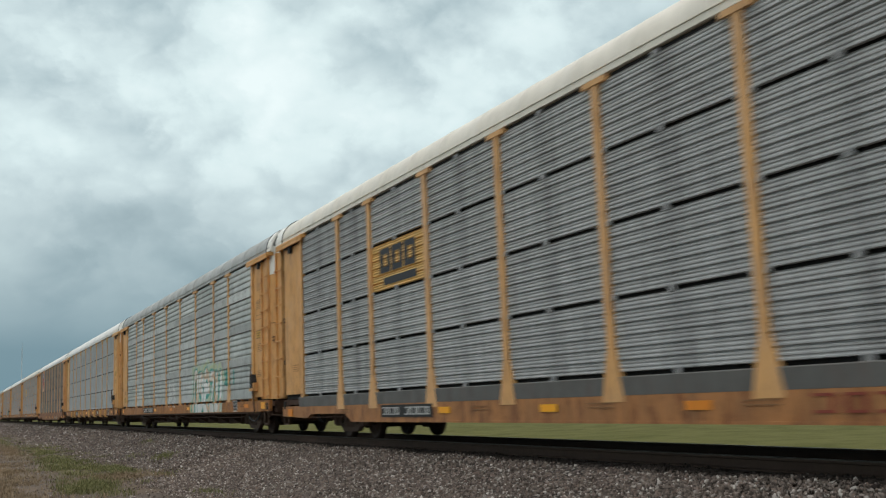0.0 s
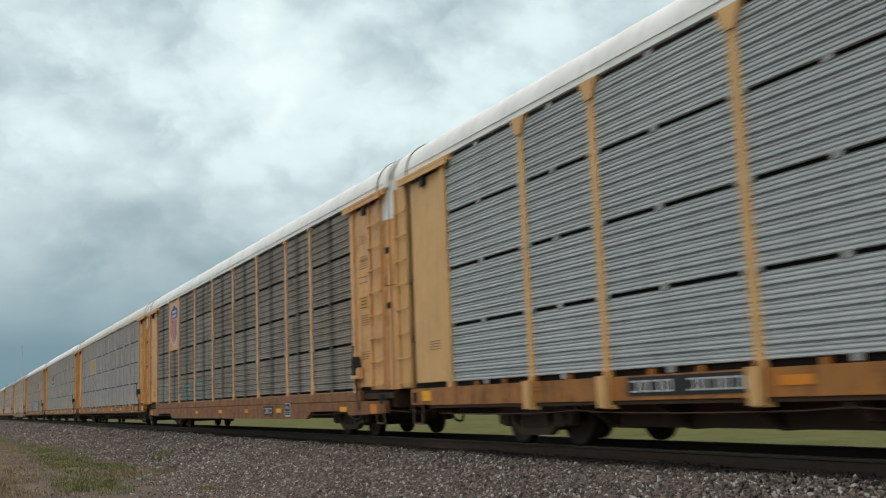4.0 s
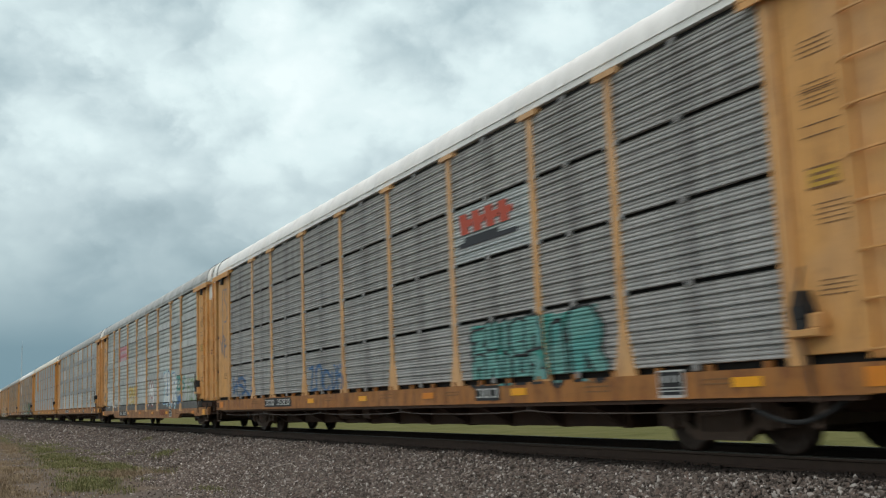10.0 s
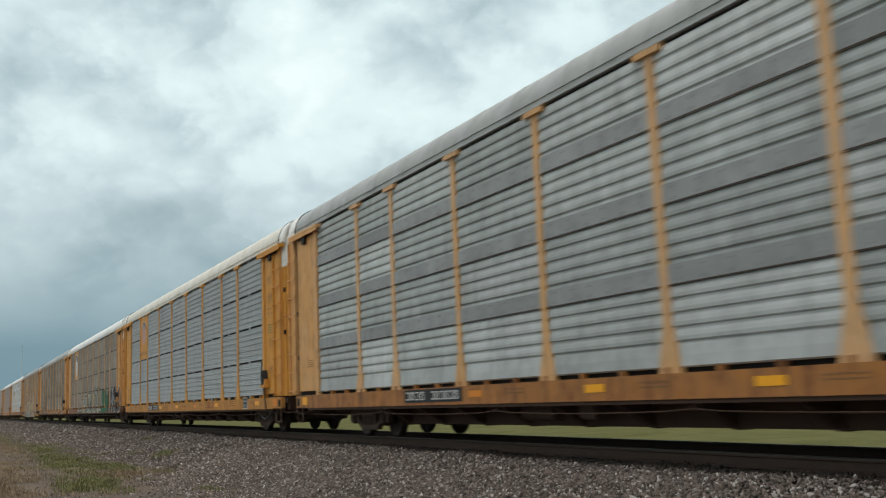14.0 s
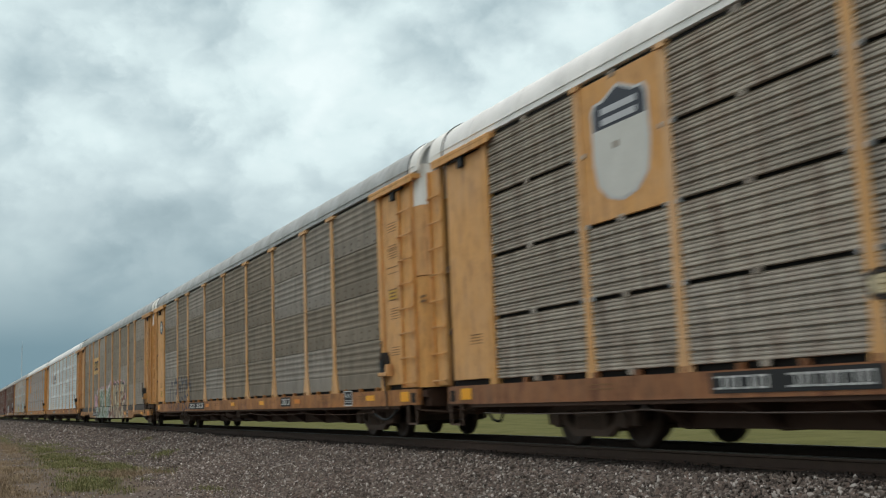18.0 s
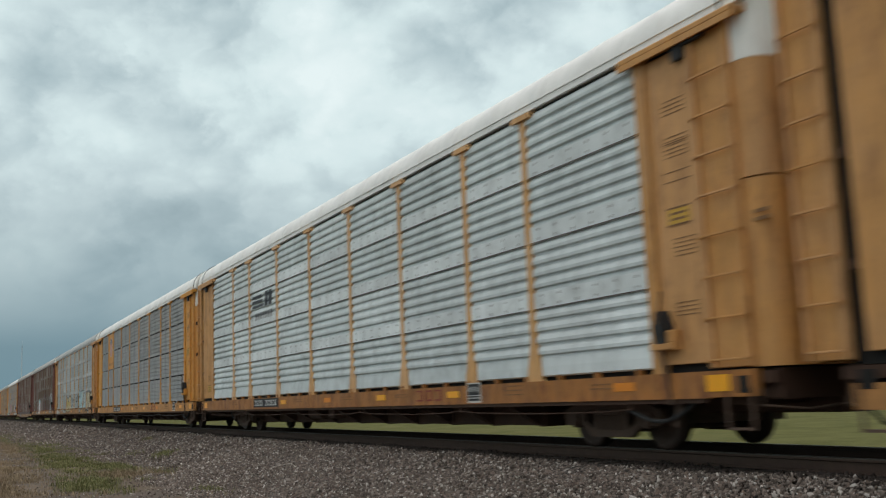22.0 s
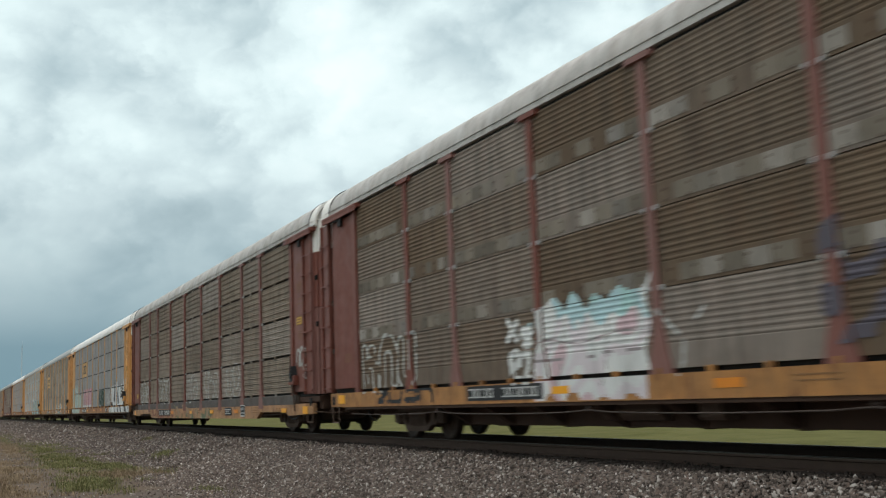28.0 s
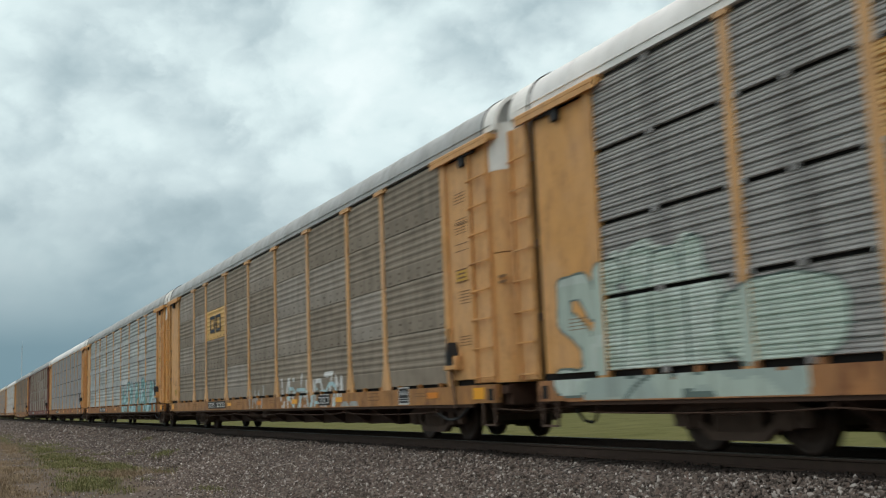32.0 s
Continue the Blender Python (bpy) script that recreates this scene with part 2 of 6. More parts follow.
def ground_material():
    n = Net("field_and_verge")
    p = n.node("ShaderNodeNewGeometry").outputs["Position"]
    x, y, z = n.split(p)
    big = n.noise(p, 0.05, 4.0)
    mid = n.noise(p, 0.6, 6.0, 0.65)
    fine = n.noise(p, 9.0, 5.0, 0.7)
    crop = n.mix(big, (0.094, 0.094, 0.032, 1), (0.135, 0.128, 0.05, 1))
    crop = n.mix(n.span(mid, 0.4, 0.7), crop, (0.066, 0.07, 0.02, 1))
    crop = n.mix(n.span(fine, 0.5, 0.75, 0.0, 0.6), crop, (0.14, 0.135, 0.05, 1))
    dry = n.mix(fine, (0.11, 0.082, 0.058, 1), (0.19, 0.145, 0.10, 1))
    soil = n.mix(fine, (0.075, 0.060, 0.050, 1), (0.17, 0.14, 0.12, 1))
    verge = n.mix(n.math("MULTIPLY", n.span(mid, 0.42, 0.6), 0.55), soil, dry)
    ragged = n.math("ADD", n.math("MULTIPLY", n.noise(n.vec("MULTIPLY", p, (1.6, 0.35, 1.0)), 1.0, 5.0, 0.65), 1.7), n.math("MULTIPLY", fine, 0.5))
    for tuft, px, py, rx, ry, amount in PATCHES:
        far = n.vec("LENGTH", n.vec("DIVIDE", n.vec("SUBTRACT", p, (px, py, 0)), (rx, ry, 1000.0)))
        m = n.span(n.math("SUBTRACT", n.math("ADD", far, ragged), 0.85), 0.55, 1.15, amount, 0.0)
        live = n.mix(fine, (0.08, 0.078, 0.03, 1), (0.19, 0.17, 0.072, 1))
        straw = n.mix(fine, (0.16, 0.115, 0.07, 1), (0.29, 0.21, 0.135, 1))
        verge = n.mix(m, verge, live if tuft == "green" else straw)
    col = n.mix(n.span(x, 12.5, 14.0), verge, crop)
    col = n.mix(n.span(x, -30.0, -14.0), crop, col)
    return n.done(col, 0.95, 0, n.bump(n.math("ADD", mid, n.math("MULTIPLY", fine, 0.4)), 0.7, 0.08), 0.04)


def ground_height(x, y):
    w = noise.noise(Vector((x * 0.35, y * 0.35, 0))) * 0.07 + noise.noise(Vector((x * 1.3, y * 1.3, 4))) * 0.025
    if x > 11:
        return -0.62 - 0.35 * min(1, (x - 11) / 4) + w
    return -0.93 + w * (1 if x < 6 else 0.3)


def ground():
    xs = [-4800, -2500, -1200, -500, -200, -80, -40, -24, -16] + [-12 + 0.9 * i for i in range(32)] + [18, 21, 26, 34, 50, 80, 150, 400, 1000, 2500, 4800]
    ys = [-4800, -2000, -800, -300, -120, -60, -30, -16] + [-8 + 1.1 * i for i in range(64)] + [66, 72, 80, 90, 105, 125, 160, 220, 320, 500, 900, 1800, 4800]
    verts = []
    for y in ys:
        for x in xs:
            verts.append((x, y, ground_height(x, y) if abs(x) < 90 and abs(y) < 200 else -0.95))
    w = len(xs)
    faces = [(j * w + i, j * w + i + 1, (j + 1) * w + i + 1, (j + 1) * w + i) for j in range(len(ys) - 1) for i in range(w - 1)]
    me = mesh_of("ground", verts, faces, True)
    return tagged(link("ground", me, ground_material()), "flat green field and dry weedy verge beside the line", "ground", kind="structure")


def ballast_profile(x):
    """Height of the stone bed across the track."""
    d = abs(x - TRACK)
    if d < 1.45:
        return -0.19
    return -0.19 - (d - 1.45) * 0.275 if x < TRACK else -0.19 - (d - 1.45) * 0.5


def stone_colour(n, r, p):
    tone = n.ramp(r, (0.0, (0.055, 0.043, 0.036, 1)), (0.3, (0.135, 0.107, 0.090, 1)), (0.55, (0.23, 0.188, 0.162, 1)), (0.75, (0.19, 0.135, 0.108, 1)), (0.9, (0.38, 0.335, 0.30, 1)), (1.0, (0.64, 0.59, 0.54, 1)))
    return n.mix(n.math("MULTIPLY", n.noise(p, 30.0, 4.0, 0.7), 0.5), tone, (0.09, 0.072, 0.064, 1))


def ballast_material():
    n = Net("ballast_bed")
    p = n.node("ShaderNodeNewGeometry").outputs["Position"]
    x = n.split(p)[0]
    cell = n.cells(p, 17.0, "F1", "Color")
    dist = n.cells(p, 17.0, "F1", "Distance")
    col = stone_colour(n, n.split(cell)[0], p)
    # shade in the gaps between stones, painted into the colour
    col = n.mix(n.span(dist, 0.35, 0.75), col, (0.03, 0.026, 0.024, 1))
    # the train's shade on the bed, painted as a darker band along the track
    train_shade = n.math("MULTIPLY", n.span(n.math("ABSOLUTE", n.math("SUBTRACT", x, TRACK)), 1.2, 1.5, 1.0, 0.0), 0.75)
    col = n.mix(train_shade, col, (0.03, 0.021, 0.016, 1))
    soil = n.mix(n.noise(p, 6.0, 5.0), (0.075, 0.060, 0.050, 1), (0.17, 0.14, 0.12, 1))
    col = n.mix(n.math("MULTIPLY", n.span(n.math("ADD", x, n.math("MULTIPLY", n.noise(p, 0.5, 4.0), 2.5)), 5.4, 7.4, 1.0, 0.0), 0.75), col, soil)
    h = n.math("SUBTRACT", 1.0, dist)
    return n.done(col, 0.95, 0, n.bump(h, 1.0, 0.04), 0.15)


def ballast_bed():
    xs = [2.6, 3.4, 4.2, 5.0, 5.8, 6.6, 7.4, 8.05, 8.6, 9.5, 10.4, 10.95, 11.4, 11.9, 12.4]
    ys = [-400, -150, -60, -20] + [1.2 * i for i in range(60)] + [76, 84, 95, 110, 130, 160, 220, 320, 600, 1500, 4000]
    verts = []
    for y in ys:
        for x in xs:
            z = ballast_profile(x)
            if x < 8.0:
                z += noise.noise(Vector((x * 0.8, y * 0.5, 9))) * 0.06
            verts.append((x, y, z if 2.7 < x < 12.3 else z - 0.5))
    w = len(xs)
    faces = [(j * w + i, j * w + i + 1, (j + 1) * w + i + 1, (j + 1) * w + i) for j in range(len(ys) - 1) for i in range(w - 1)]
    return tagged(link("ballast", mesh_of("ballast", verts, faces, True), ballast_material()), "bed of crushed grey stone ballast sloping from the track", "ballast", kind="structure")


def scatter(name, count, rng, where, sizes, lift, mat, label, category):
    """Angular stones in one mesh: squashed, jittered icosahedra."""
    g = (1 + 5 ** 0.5) / 2
    ico = np.array([(-1, g, 0), (1, g, 0), (-1, -g, 0), (1, -g, 0), (0, -1, g), (0, 1, g), (0, -1, -g), (0, 1, -g), (g, 0, -1), (g, 0, 1), (-g, 0, -1), (-g, 0, 1)]) / (1 + g * g) ** 0.5
    tri = np.array([(0, 11, 5), (0, 5, 1), (0, 1, 7), (0, 7, 10), (0, 10, 11), (1, 5, 9), (5, 11, 4), (11, 10, 2), (10, 7, 6), (7, 1, 8), (3, 9, 4), (3, 4, 2), (3, 2, 6), (3, 6, 8), (3, 8, 9), (4, 9, 5), (2, 4, 11), (6, 2, 10), (8, 6, 7), (9, 8, 1)])
    pts = where(count, rng)
    k = len(pts)
    s = rng.uniform(*sizes, (k, 1, 1)) * np.stack([rng.uniform(0.55, 1.7, k), rng.uniform(0.55, 1.2, k), rng.uniform(0.4, 0.85, k)], 1)[:, None, :]
    q = rng.normal(size=(k, 4))
    q /= np.linalg.norm(q, axis=1)[:, None]
    a, b, c, d = q.T
    rot = np.stack([1 - 2 * (c * c + d * d), 2 * (b * c - a * d), 2 * (b * d + a * c), 2 * (b * c + a * d), 1 - 2 * (b * b + d * d), 2 * (c * d - a * b), 2 * (b * d - a * c), 2 * (c * d + a * b), 1 - 2 * (b * b + c * c)], 1).reshape(k, 3, 3)
    v = ico[None] * rng.uniform(0.55, 1.3, (k, 12, 1))
    v = np.einsum("kij,kvj->kvi", rot, v * s) + pts[:, None, :]
    v[:, :, 2] += lift
    f = (tri[None] + 12 * np.arange(k)[:, None, None]).reshape(-1, 3)
    me = bpy.data.meshes.new(name)
    me.vertices.add(k * 12)
    me.vertices.foreach_set("co", v.reshape(-1).astype(np.float32))
    me.loops.add(len(f) * 3)
    me.loops.foreach_set("vertex_index", f.reshape(-1).astype(np.int32))
    me.polygons.add(len(f))
    me.polygons.foreach_set("loop_start", np.arange(len(f), dtype=np.int32) * 3)
    me.polygons.foreach_set("loop_total", np.full(len(f), 3, dtype=np.int32))
    me.update()
    me.materials.append(mat)
    return tagged(new(name, me), label, category, kind="stuff")


def stone_material():
    n = Net("ballast_stone")
    g = n.node("ShaderNodeNewGeometry")
    col = stone_colour(n, g.outputs["Random Per Island"], g.outputs["Position"])
    return n.done(col, 0.9, 0, None, 0.2)


def stones():
    rng = np.random.default_rng(4)

    def bed(x, y):
        return np.array([max(ballast_profile(a) + noise.noise(Vector((a * 0.8, b * 0.5, 9))) * 0.06, ground_height(a, b)) for a, b in zip(x, y)])

    def near(count, r):
        y = 6.5 + 22 * r.uniform(0, 1, count) ** 1.3
        x = 8.1 - 3.9 * r.uniform(0, 1, count) ** 1.1 + r.normal(0, 0.08, count)
        return np.stack([x, y, bed(x, y)], 1)

    def far(count, r):
        y = 26 + 60 * r.uniform(0, 1, count) ** 1.5
        x = 8.15 - 4.0 * r.uniform(0, 1, count) ** 1.1
        return np.stack([x, y, bed(x, y)], 1)

    def strewn(count, r):
        y = 16 + 50 * r.uniform(0, 1, count) ** 1.4
        x = 5.2 - 4.6 * r.uniform(0, 1, count) ** 1.6
        return np.stack([x, y, bed(x, y)], 1)

    # stones beside the rail; their dark colour paints in the train's shade
    def shaded_strip(count, r):
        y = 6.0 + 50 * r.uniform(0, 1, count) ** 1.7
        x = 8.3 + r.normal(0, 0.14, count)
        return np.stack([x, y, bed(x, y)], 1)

    def distant(count, r):
        y = 60 + 140 * r.uniform(0, 1, count) ** 1.4
        x = 8.1 - 4.6 * r.uniform(0, 1, count)
        return np.stack([x, y, bed(x, y)], 1)

    mat = stone_material()
    scatter("gravel", 11000, rng, distant, (0.04, 0.085), 0.01, mat, "loose brown and grey ballast along the far track", "gravel")
    scatter("gravel", 9000, rng, shaded_strip, (0.018, 0.042), 0.004, plain("shaded_stone", (0.035, 0.025, 0.02), 0.9, 0, 0.5, 20.0), "ballast stones painted dark for the train's shade beside the rail", "gravel")
    scatter("gravel", 44000, rng, near, (0.014, 0.035), 0.004, mat, "loose angular grey and brown ballast stones", "gravel")
    scatter("gravel", 20000, rng, far, (0.022, 0.045), 0.004, mat, "loose angular grey and brown ballast stones", "gravel")
    scatter("gravel", 8000, rng, strewn, (0.010, 0.030), 0.004, mat, "small stones strewn over the dirt verge", "gravel")


def leaf_material(name, a, b):
    n = Net(name)
    g = n.node("ShaderNodeNewGeometry")
    r = g.outputs["Random Per Island"]
    col = n.mix(r, a, b)
    return n.done(col, 0.8, 0, None, 0.2)


def grass_patch(name, spots, height, mat, label, seed):
    """Bent blades, two segments each, rooted at the given places."""
    rng = np.random.default_rng(seed)
    verts, faces = [], []
    for x, y in spots:
        z = max(ground_height(x, y), ballast_profile(x) if x > 2.8 else -9) - 0.02
        h = height * rng.uniform(0.4, 1.3)
        b = rng.uniform(0, 6.283)
        lean = rng.uniform(0.2, 0.9) * h
        w = rng.uniform(0.004, 0.011)
        dx, dy = math.cos(b), math.sin(b)
        o = len(verts)
        verts += [(x - dy * w, y + dx * w, z), (x + dy * w, y - dx * w, z), (x + dx * lean * 0.35 - dy * w * 0.8, y + dy * lean * 0.35 + dx * w * 0.8, z + h * 0.6), (x + dx * lean * 0.35 + dy * w * 0.8, y + dy * lean * 0.35 - dx * w * 0.8, z + h * 0.6), (x + dx * lean, y + dy * lean, z + h)]
        faces += [(o, o + 1, o + 3, o + 2), (o + 2, o + 3, o + 4)]
    return tagged(link(name, mesh_of(name, verts, faces), mat), label, "grass", kind="stuff")


def clumps(count, xs, ys, tufts, spread, seed):
    """Places for blades: scattered tufts, closer together where a slow noise is high."""
    r = np.random.default_rng(seed)
    out = []
    while len(out) < count:
        cx, cy = r.uniform(*xs), ys[0] + (ys[1] - ys[0]) * r.uniform(0, 1) ** 1.6
        if noise.noise(Vector((cx * 0.9, cy * 0.06, seed))) < r.uniform(-0.3, 0.25) or r.uniform(0, 1) < (cx - xs[0]) / (xs[1] - xs[0]) * 0.6:
            continue
        k = int(r.uniform(0.4, 1.6) * tufts)
        for _ in range(k):
            out.append((cx + r.normal() * spread, cy + r.normal() * spread * 1.5))
    return out


def track():
    steel = plain("rail_steel", (0.075, 0.046, 0.034), 0.9, 0.0)
    bright = plain("rail_head", (0.16, 0.14, 0.12), 0.5, 0.7, 0.1)
    wood = plain("creosoted_wood", (0.045, 0.036, 0.03), 0.85, 0, 0.4, 3.0, 0.5)
    base = tagged(new("railway_track"), "single railway track with steel rails on dark wooden sleepers", "railway track", kind="structure")
    prof = [(-0.075, -0.172), (0.075, -0.172), (0.075, -0.158), (0.015, -0.14), (0.009, -0.05), (0.036, -0.038), (0.036, -0.012), (-0.036, -0.012), (-0.036, -0.038), (-0.009, -0.05), (-0.015, -0.14), (-0.075, -0.158)]
    head = [(-0.036, -0.012), (0.036, -0.012), (0.036, -0.006), (0.028, 0.0), (-0.028, 0.0), (-0.036, -0.006)]
    for side in (-0.755, 0.755):
        r = link("rail", Shape().prism_y(prof, -400, 4000).mesh("rail"), steel, base, (TRACK + side, 0, 0))
        link("rail_head", Shape().prism_y(head, -400, 4000).mesh("rail_head"), bright, r, (0, 0, 0), "worn bright steel running surface")
    me = Shape().box(-1.3, 1.3, -0.115, 0.115, -0.36, -0.175, 0.012).mesh("sleeper")
    for i in range(130):
        link("sleeper", me, wood, base, (TRACK + random.uniform(-0.04, 0.04), 2 + 0.5 * i, random.uniform(-0.006, 0.0)))


ground()
ballast_bed()
track()

# ---- rail cars ----
BAYS = [0.0, 2.75, 4.7, 7.55, 10.38, 13.21, 16.04, 18.88, 20.95, 23.9]   # post lines, from the trailing end of the panels
TOP = 5.10
BASE = 1.06
ROW = (TOP - BASE) / 4
EAVE = 5.15
CAR_END = PANEL_END + 1.90


def along(u):
    return PANEL_END - u


def sheet(width, steps, thick=0.03):
    """A pressed side panel: steps are (height, depth) from its foot up; outward is -x. Its edges turn back."""
    v, f = [], []
    n = len(steps)
    for y in (-width / 2, width / 2):
        for z, d in steps:
            v.append((-d, y, z))
    for i in range(n - 1):
        f.append((i, i + 1, n + i + 1, n + i))
    o = len(v)
    back = [(thick, -width / 2, steps[0][0]), (thick, -width / 2, steps[-1][0]), (thick, width / 2, steps[-1][0]), (thick, width / 2, steps[0][0])]
    v += back
    f += [tuple(range(n)) + (o + 1, o), tuple(reversed(range(n, 2 * n))) + (o + 3, o + 2), (n - 1, 2 * n - 1, o + 2, o + 1), (0, o, o + 3, n)]
    return mesh_of("panel", v, f)


def fine_steps(h, waves):
    """Close shallow corrugation, with every third valley deeper."""
    out = [(-h / 2, 0.0)]
    p = h / waves
    for i in range(waves):
        z = -h / 2 + i * p
        low = -0.016 if i % 3 == 2 else 0.011
        out += [(z + p * 0.14, 0.022), (z + p * 0.46, 0.022), (z + p * 0.74, low), (z + p * 0.94, low)]
    out.append((h / 2, 0.0))
    return out


def rib_steps(h, ribs, band, deep=1.0):
    """Broad ribs with narrow grooves, then a flat riveted band along the foot."""
    out = [(-h / 2, 0.004), (-h / 2 + 0.02, 0.028), (-h / 2 + band * 0.5, 0.018), (-h / 2 + band - 0.03, 0.0), (-h / 2 + band, -0.012)]
    p = (h - band) / ribs
    for i in range(ribs):
        z = -h / 2 + band + i * p
        out += [(z + p * 0.08, -0.014 * deep), (z + p * 0.19, 0.027 * deep), (z + p * 0.45, 0.030 * deep), (z + p * 0.72, 0.014 * deep), (z + p * 0.92, -0.012 * deep)]
    out.append((h / 2, -0.014))
    return out


def wave_steps(h, waves, band, deep=0.022):
    """Soft rolling corrugation over a flat band along the foot."""
    out = [(-h / 2, 0.006), (-h / 2 + band, 0.006)]
    p = (h - band) / waves
    for i in range(waves):
        z = -h / 2 + band + i * p
        out += [(z + p * j / 6, 0.004 - deep * math.cos(2 * math.pi * j / 6)) for j in range(1, 6)]
    out.append((h / 2, -0.016))
    return out


def side_profile(kind):
    """The relief of one row of panels, from its foot up."""
    if kind == "slit":
        return fine_steps(ROW - 0.05, 18)
    if kind in ("rib", "bold"):
        return rib_steps(ROW - 0.004, 4, 0.30, 0.6 if kind == "rib" else 1.0)
    return wave_steps(ROW - 0.004, 9, 0.30, 0.0075) if kind == "ripple" else wave_steps(ROW - 0.004, 5, 0.30, 0.0095)


SHEETS = {}


def panel_mesh(kind, width, rows=1):
    key = (kind, round(width, 2), rows)
    if key not in SHEETS:
        h = ROW * rows
        if kind != "plate":
            SHEETS[key] = sheet(width, side_profile(kind))
        else:
            SHEETS[key] = Shape().box(-0.022, 0.03, -width / 2, width / 2, -h / 2 + 0.02, h / 2 - 0.02, 0.008).mesh("panel")
    return SHEETS[key]


def post_mesh(kind):
    key = ("post", kind)
    if key in SHEETS:
        return SHEETS[key]
    w, s = 0.078, Shape()
    flare = {"flare": (0.22, 0.62), "slim": (0.12, 0.35), "deep": (0.24, 0.7), "over": (0.14, 0.5)}[kind]
    foot = {"flare": 0.98, "slim": 1.0, "deep": 0.70, "over": 0.58}[kind]
    f, h = flare
    outline = [(-f, foot), (f, foot), (f * 0.92, foot + 0.12), (w, foot + h), (w, TOP - 0.02), (-w, TOP - 0.02), (-w, foot + h), (-f * 0.92, foot + 0.12)]
    s.prism_x(outline, -0.088 if kind == "deep" else -0.06, 0.0)
    if kind in ("flare", "deep"):
        s.prism_x([(-0.27, TOP - 0.06), (0.27, TOP - 0.06), (0.27, TOP + 0.02), (-0.27, TOP + 0.02)], -0.10, 0.0)
    elif kind == "over":
        s.prism_x([(-w, TOP - 0.25), (w, TOP - 0.25), (0.2, TOP + 0.03), (-0.2, TOP + 0.03)], -0.095, 0.0)
        s.box(-0.18, -0.05, -0.09, 0.09, 0.60, 1.02)
    else:
        s.box(-0.09, 0.0, -w * 1.25, w * 1.25, TOP - 0.04, TOP + 0.03)
    SHEETS[key] = s.mesh("post")
    return SHEETS[key]


ROOF = [(0.0, 5.15), (0.0, 5.26), (0.015, 5.35), (0.04, 5.43), (0.075, 5.51), (0.12, 5.58), (0.19, 5.655), (0.27, 5.715), (0.38, 5.78), (0.55, 5.845), (0.8, 5.91), (1.15, 5.96), (1.6, 5.98)]


def roof_mesh():
    """Arched roof with raised seams between its sheets."""
    s = Shape()
    pts = [(-HALF - 0.03 + i, z) for i, z in ROOF] + [(HALF + 0.03 - i, z) for i, z in reversed(ROOF[:-1])]
    rings, k = [], len(pts)
    y = -CAR_END + 0.05
    cuts = [(y, 0.0)]
    while y < CAR_END - 0.6:
        y += 1.46
        cuts += [(y - 0.02, 0.0), (y - 0.016, 0.005), (y + 0.016, 0.005), (y + 0.02, 0.0)]
    cuts.append((CAR_END - 0.05, 0.0))
    v = []
    for y, up in cuts:
        for x, z in pts:
            n = Vector((x, 0, z - 4.2)).normalized()
            v.append((x + n.x * up, y, z + n.z * up))
    f = [(a * k + i, a * k + i + 1, (a + 1) * k + i + 1, (a + 1) * k + i) for a in range(len(cuts) - 1) for i in range(k - 1)]
    f += [tuple(range(k)), tuple(range((len(cuts) - 1) * k, len(cuts) * k))]
    return mesh_of("roof", v, f, True)


def arch_mesh(grow, depth, y0, y1):
    """A band that follows the roof's arch."""
    pts = [(-HALF - 0.03 + i, z) for i, z in ROOF] + [(HALF + 0.03 - i, z) for i, z in reversed(ROOF[:-1])]
    v, k = [], len(pts)
    for y in (y0, y1):
        for g in (grow, grow - depth):
            for x, z in pts:
                n = Vector((x, 0, z - 4.2)).normalized()
                v.append((x + n.x * g, y, z + n.z * g))
    f = []
    for i in range(k - 1):
        f += [(i, i + 1, 2 * k + i + 1, 2 * k + i), (k + i, 3 * k + i, 3 * k + i + 1, k + i + 1), (i, k + i, k + i + 1, i + 1), (2 * k + i, 2 * k + i + 1, 3 * k + i + 1, 3 * k + i)]
    return mesh_of("arch", v, f)


def sill_outline(deep):
    e = CAR_END - 0.21
    if deep:
        half = [(e, 0.80), (e, 0.55), (11.6, 0.50), (11.3, 0.60), (8.95, 0.60), (8.55, 0.42)]
        return half + [(-y, z) for y, z in reversed(half)]
    half = [(e, 1.0), (e, 0.70), (12.9, 0.70)]
    return half + [(-y, z) for y, z in reversed(half)]


MESH = {}


def once(key, maker):
    if key not in MESH:
        MESH[key] = maker()
    return MESH[key]


# near-black colour that stands for the shade inside openings and recesses
DARK = plain("opening_shade", (0.012, 0.011, 0.010), 0.9)
IRON = plain("truck_iron", (0.105, 0.066, 0.047), 0.8, 0.0, 0.5)
RUSTY = plain("rusty_underframe", (0.062, 0.031, 0.019), 0.85, 0.0, 0.45, 3.0, 0.3)
WHEEL = plain("wheel_steel", (0.07, 0.046, 0.035), 0.6, 0.4, 0.3)
RUBBER = plain("black_seal", (0.02, 0.02, 0.021), 0.7)
BLACKPLATE = plain("black_paint", (0.018, 0.018, 0.019), 0.6)
CHALK = plain("white_paint", (0.62, 0.62, 0.60), 0.6)
CAPWHITE = painted("white_end_paint", (0.90, 0.88, 0.83, 1), grime=0.05, streak=0.1, rust=0.08)
AMBER = plain("amber_reflector", (1.0, 0.43, 0.015), 0.35, 0, 0.05)
DULLAMBER = plain("dusty_reflector", (0.75, 0.25, 0.02), 0.5, 0, 0.2)
BRACKET = plain("galvanised_clip", (0.42, 0.42, 0.41), 0.5, 0.2)
INKMARK = plain("stencil_ink", (0.24, 0.13, 0.058), 0.8)
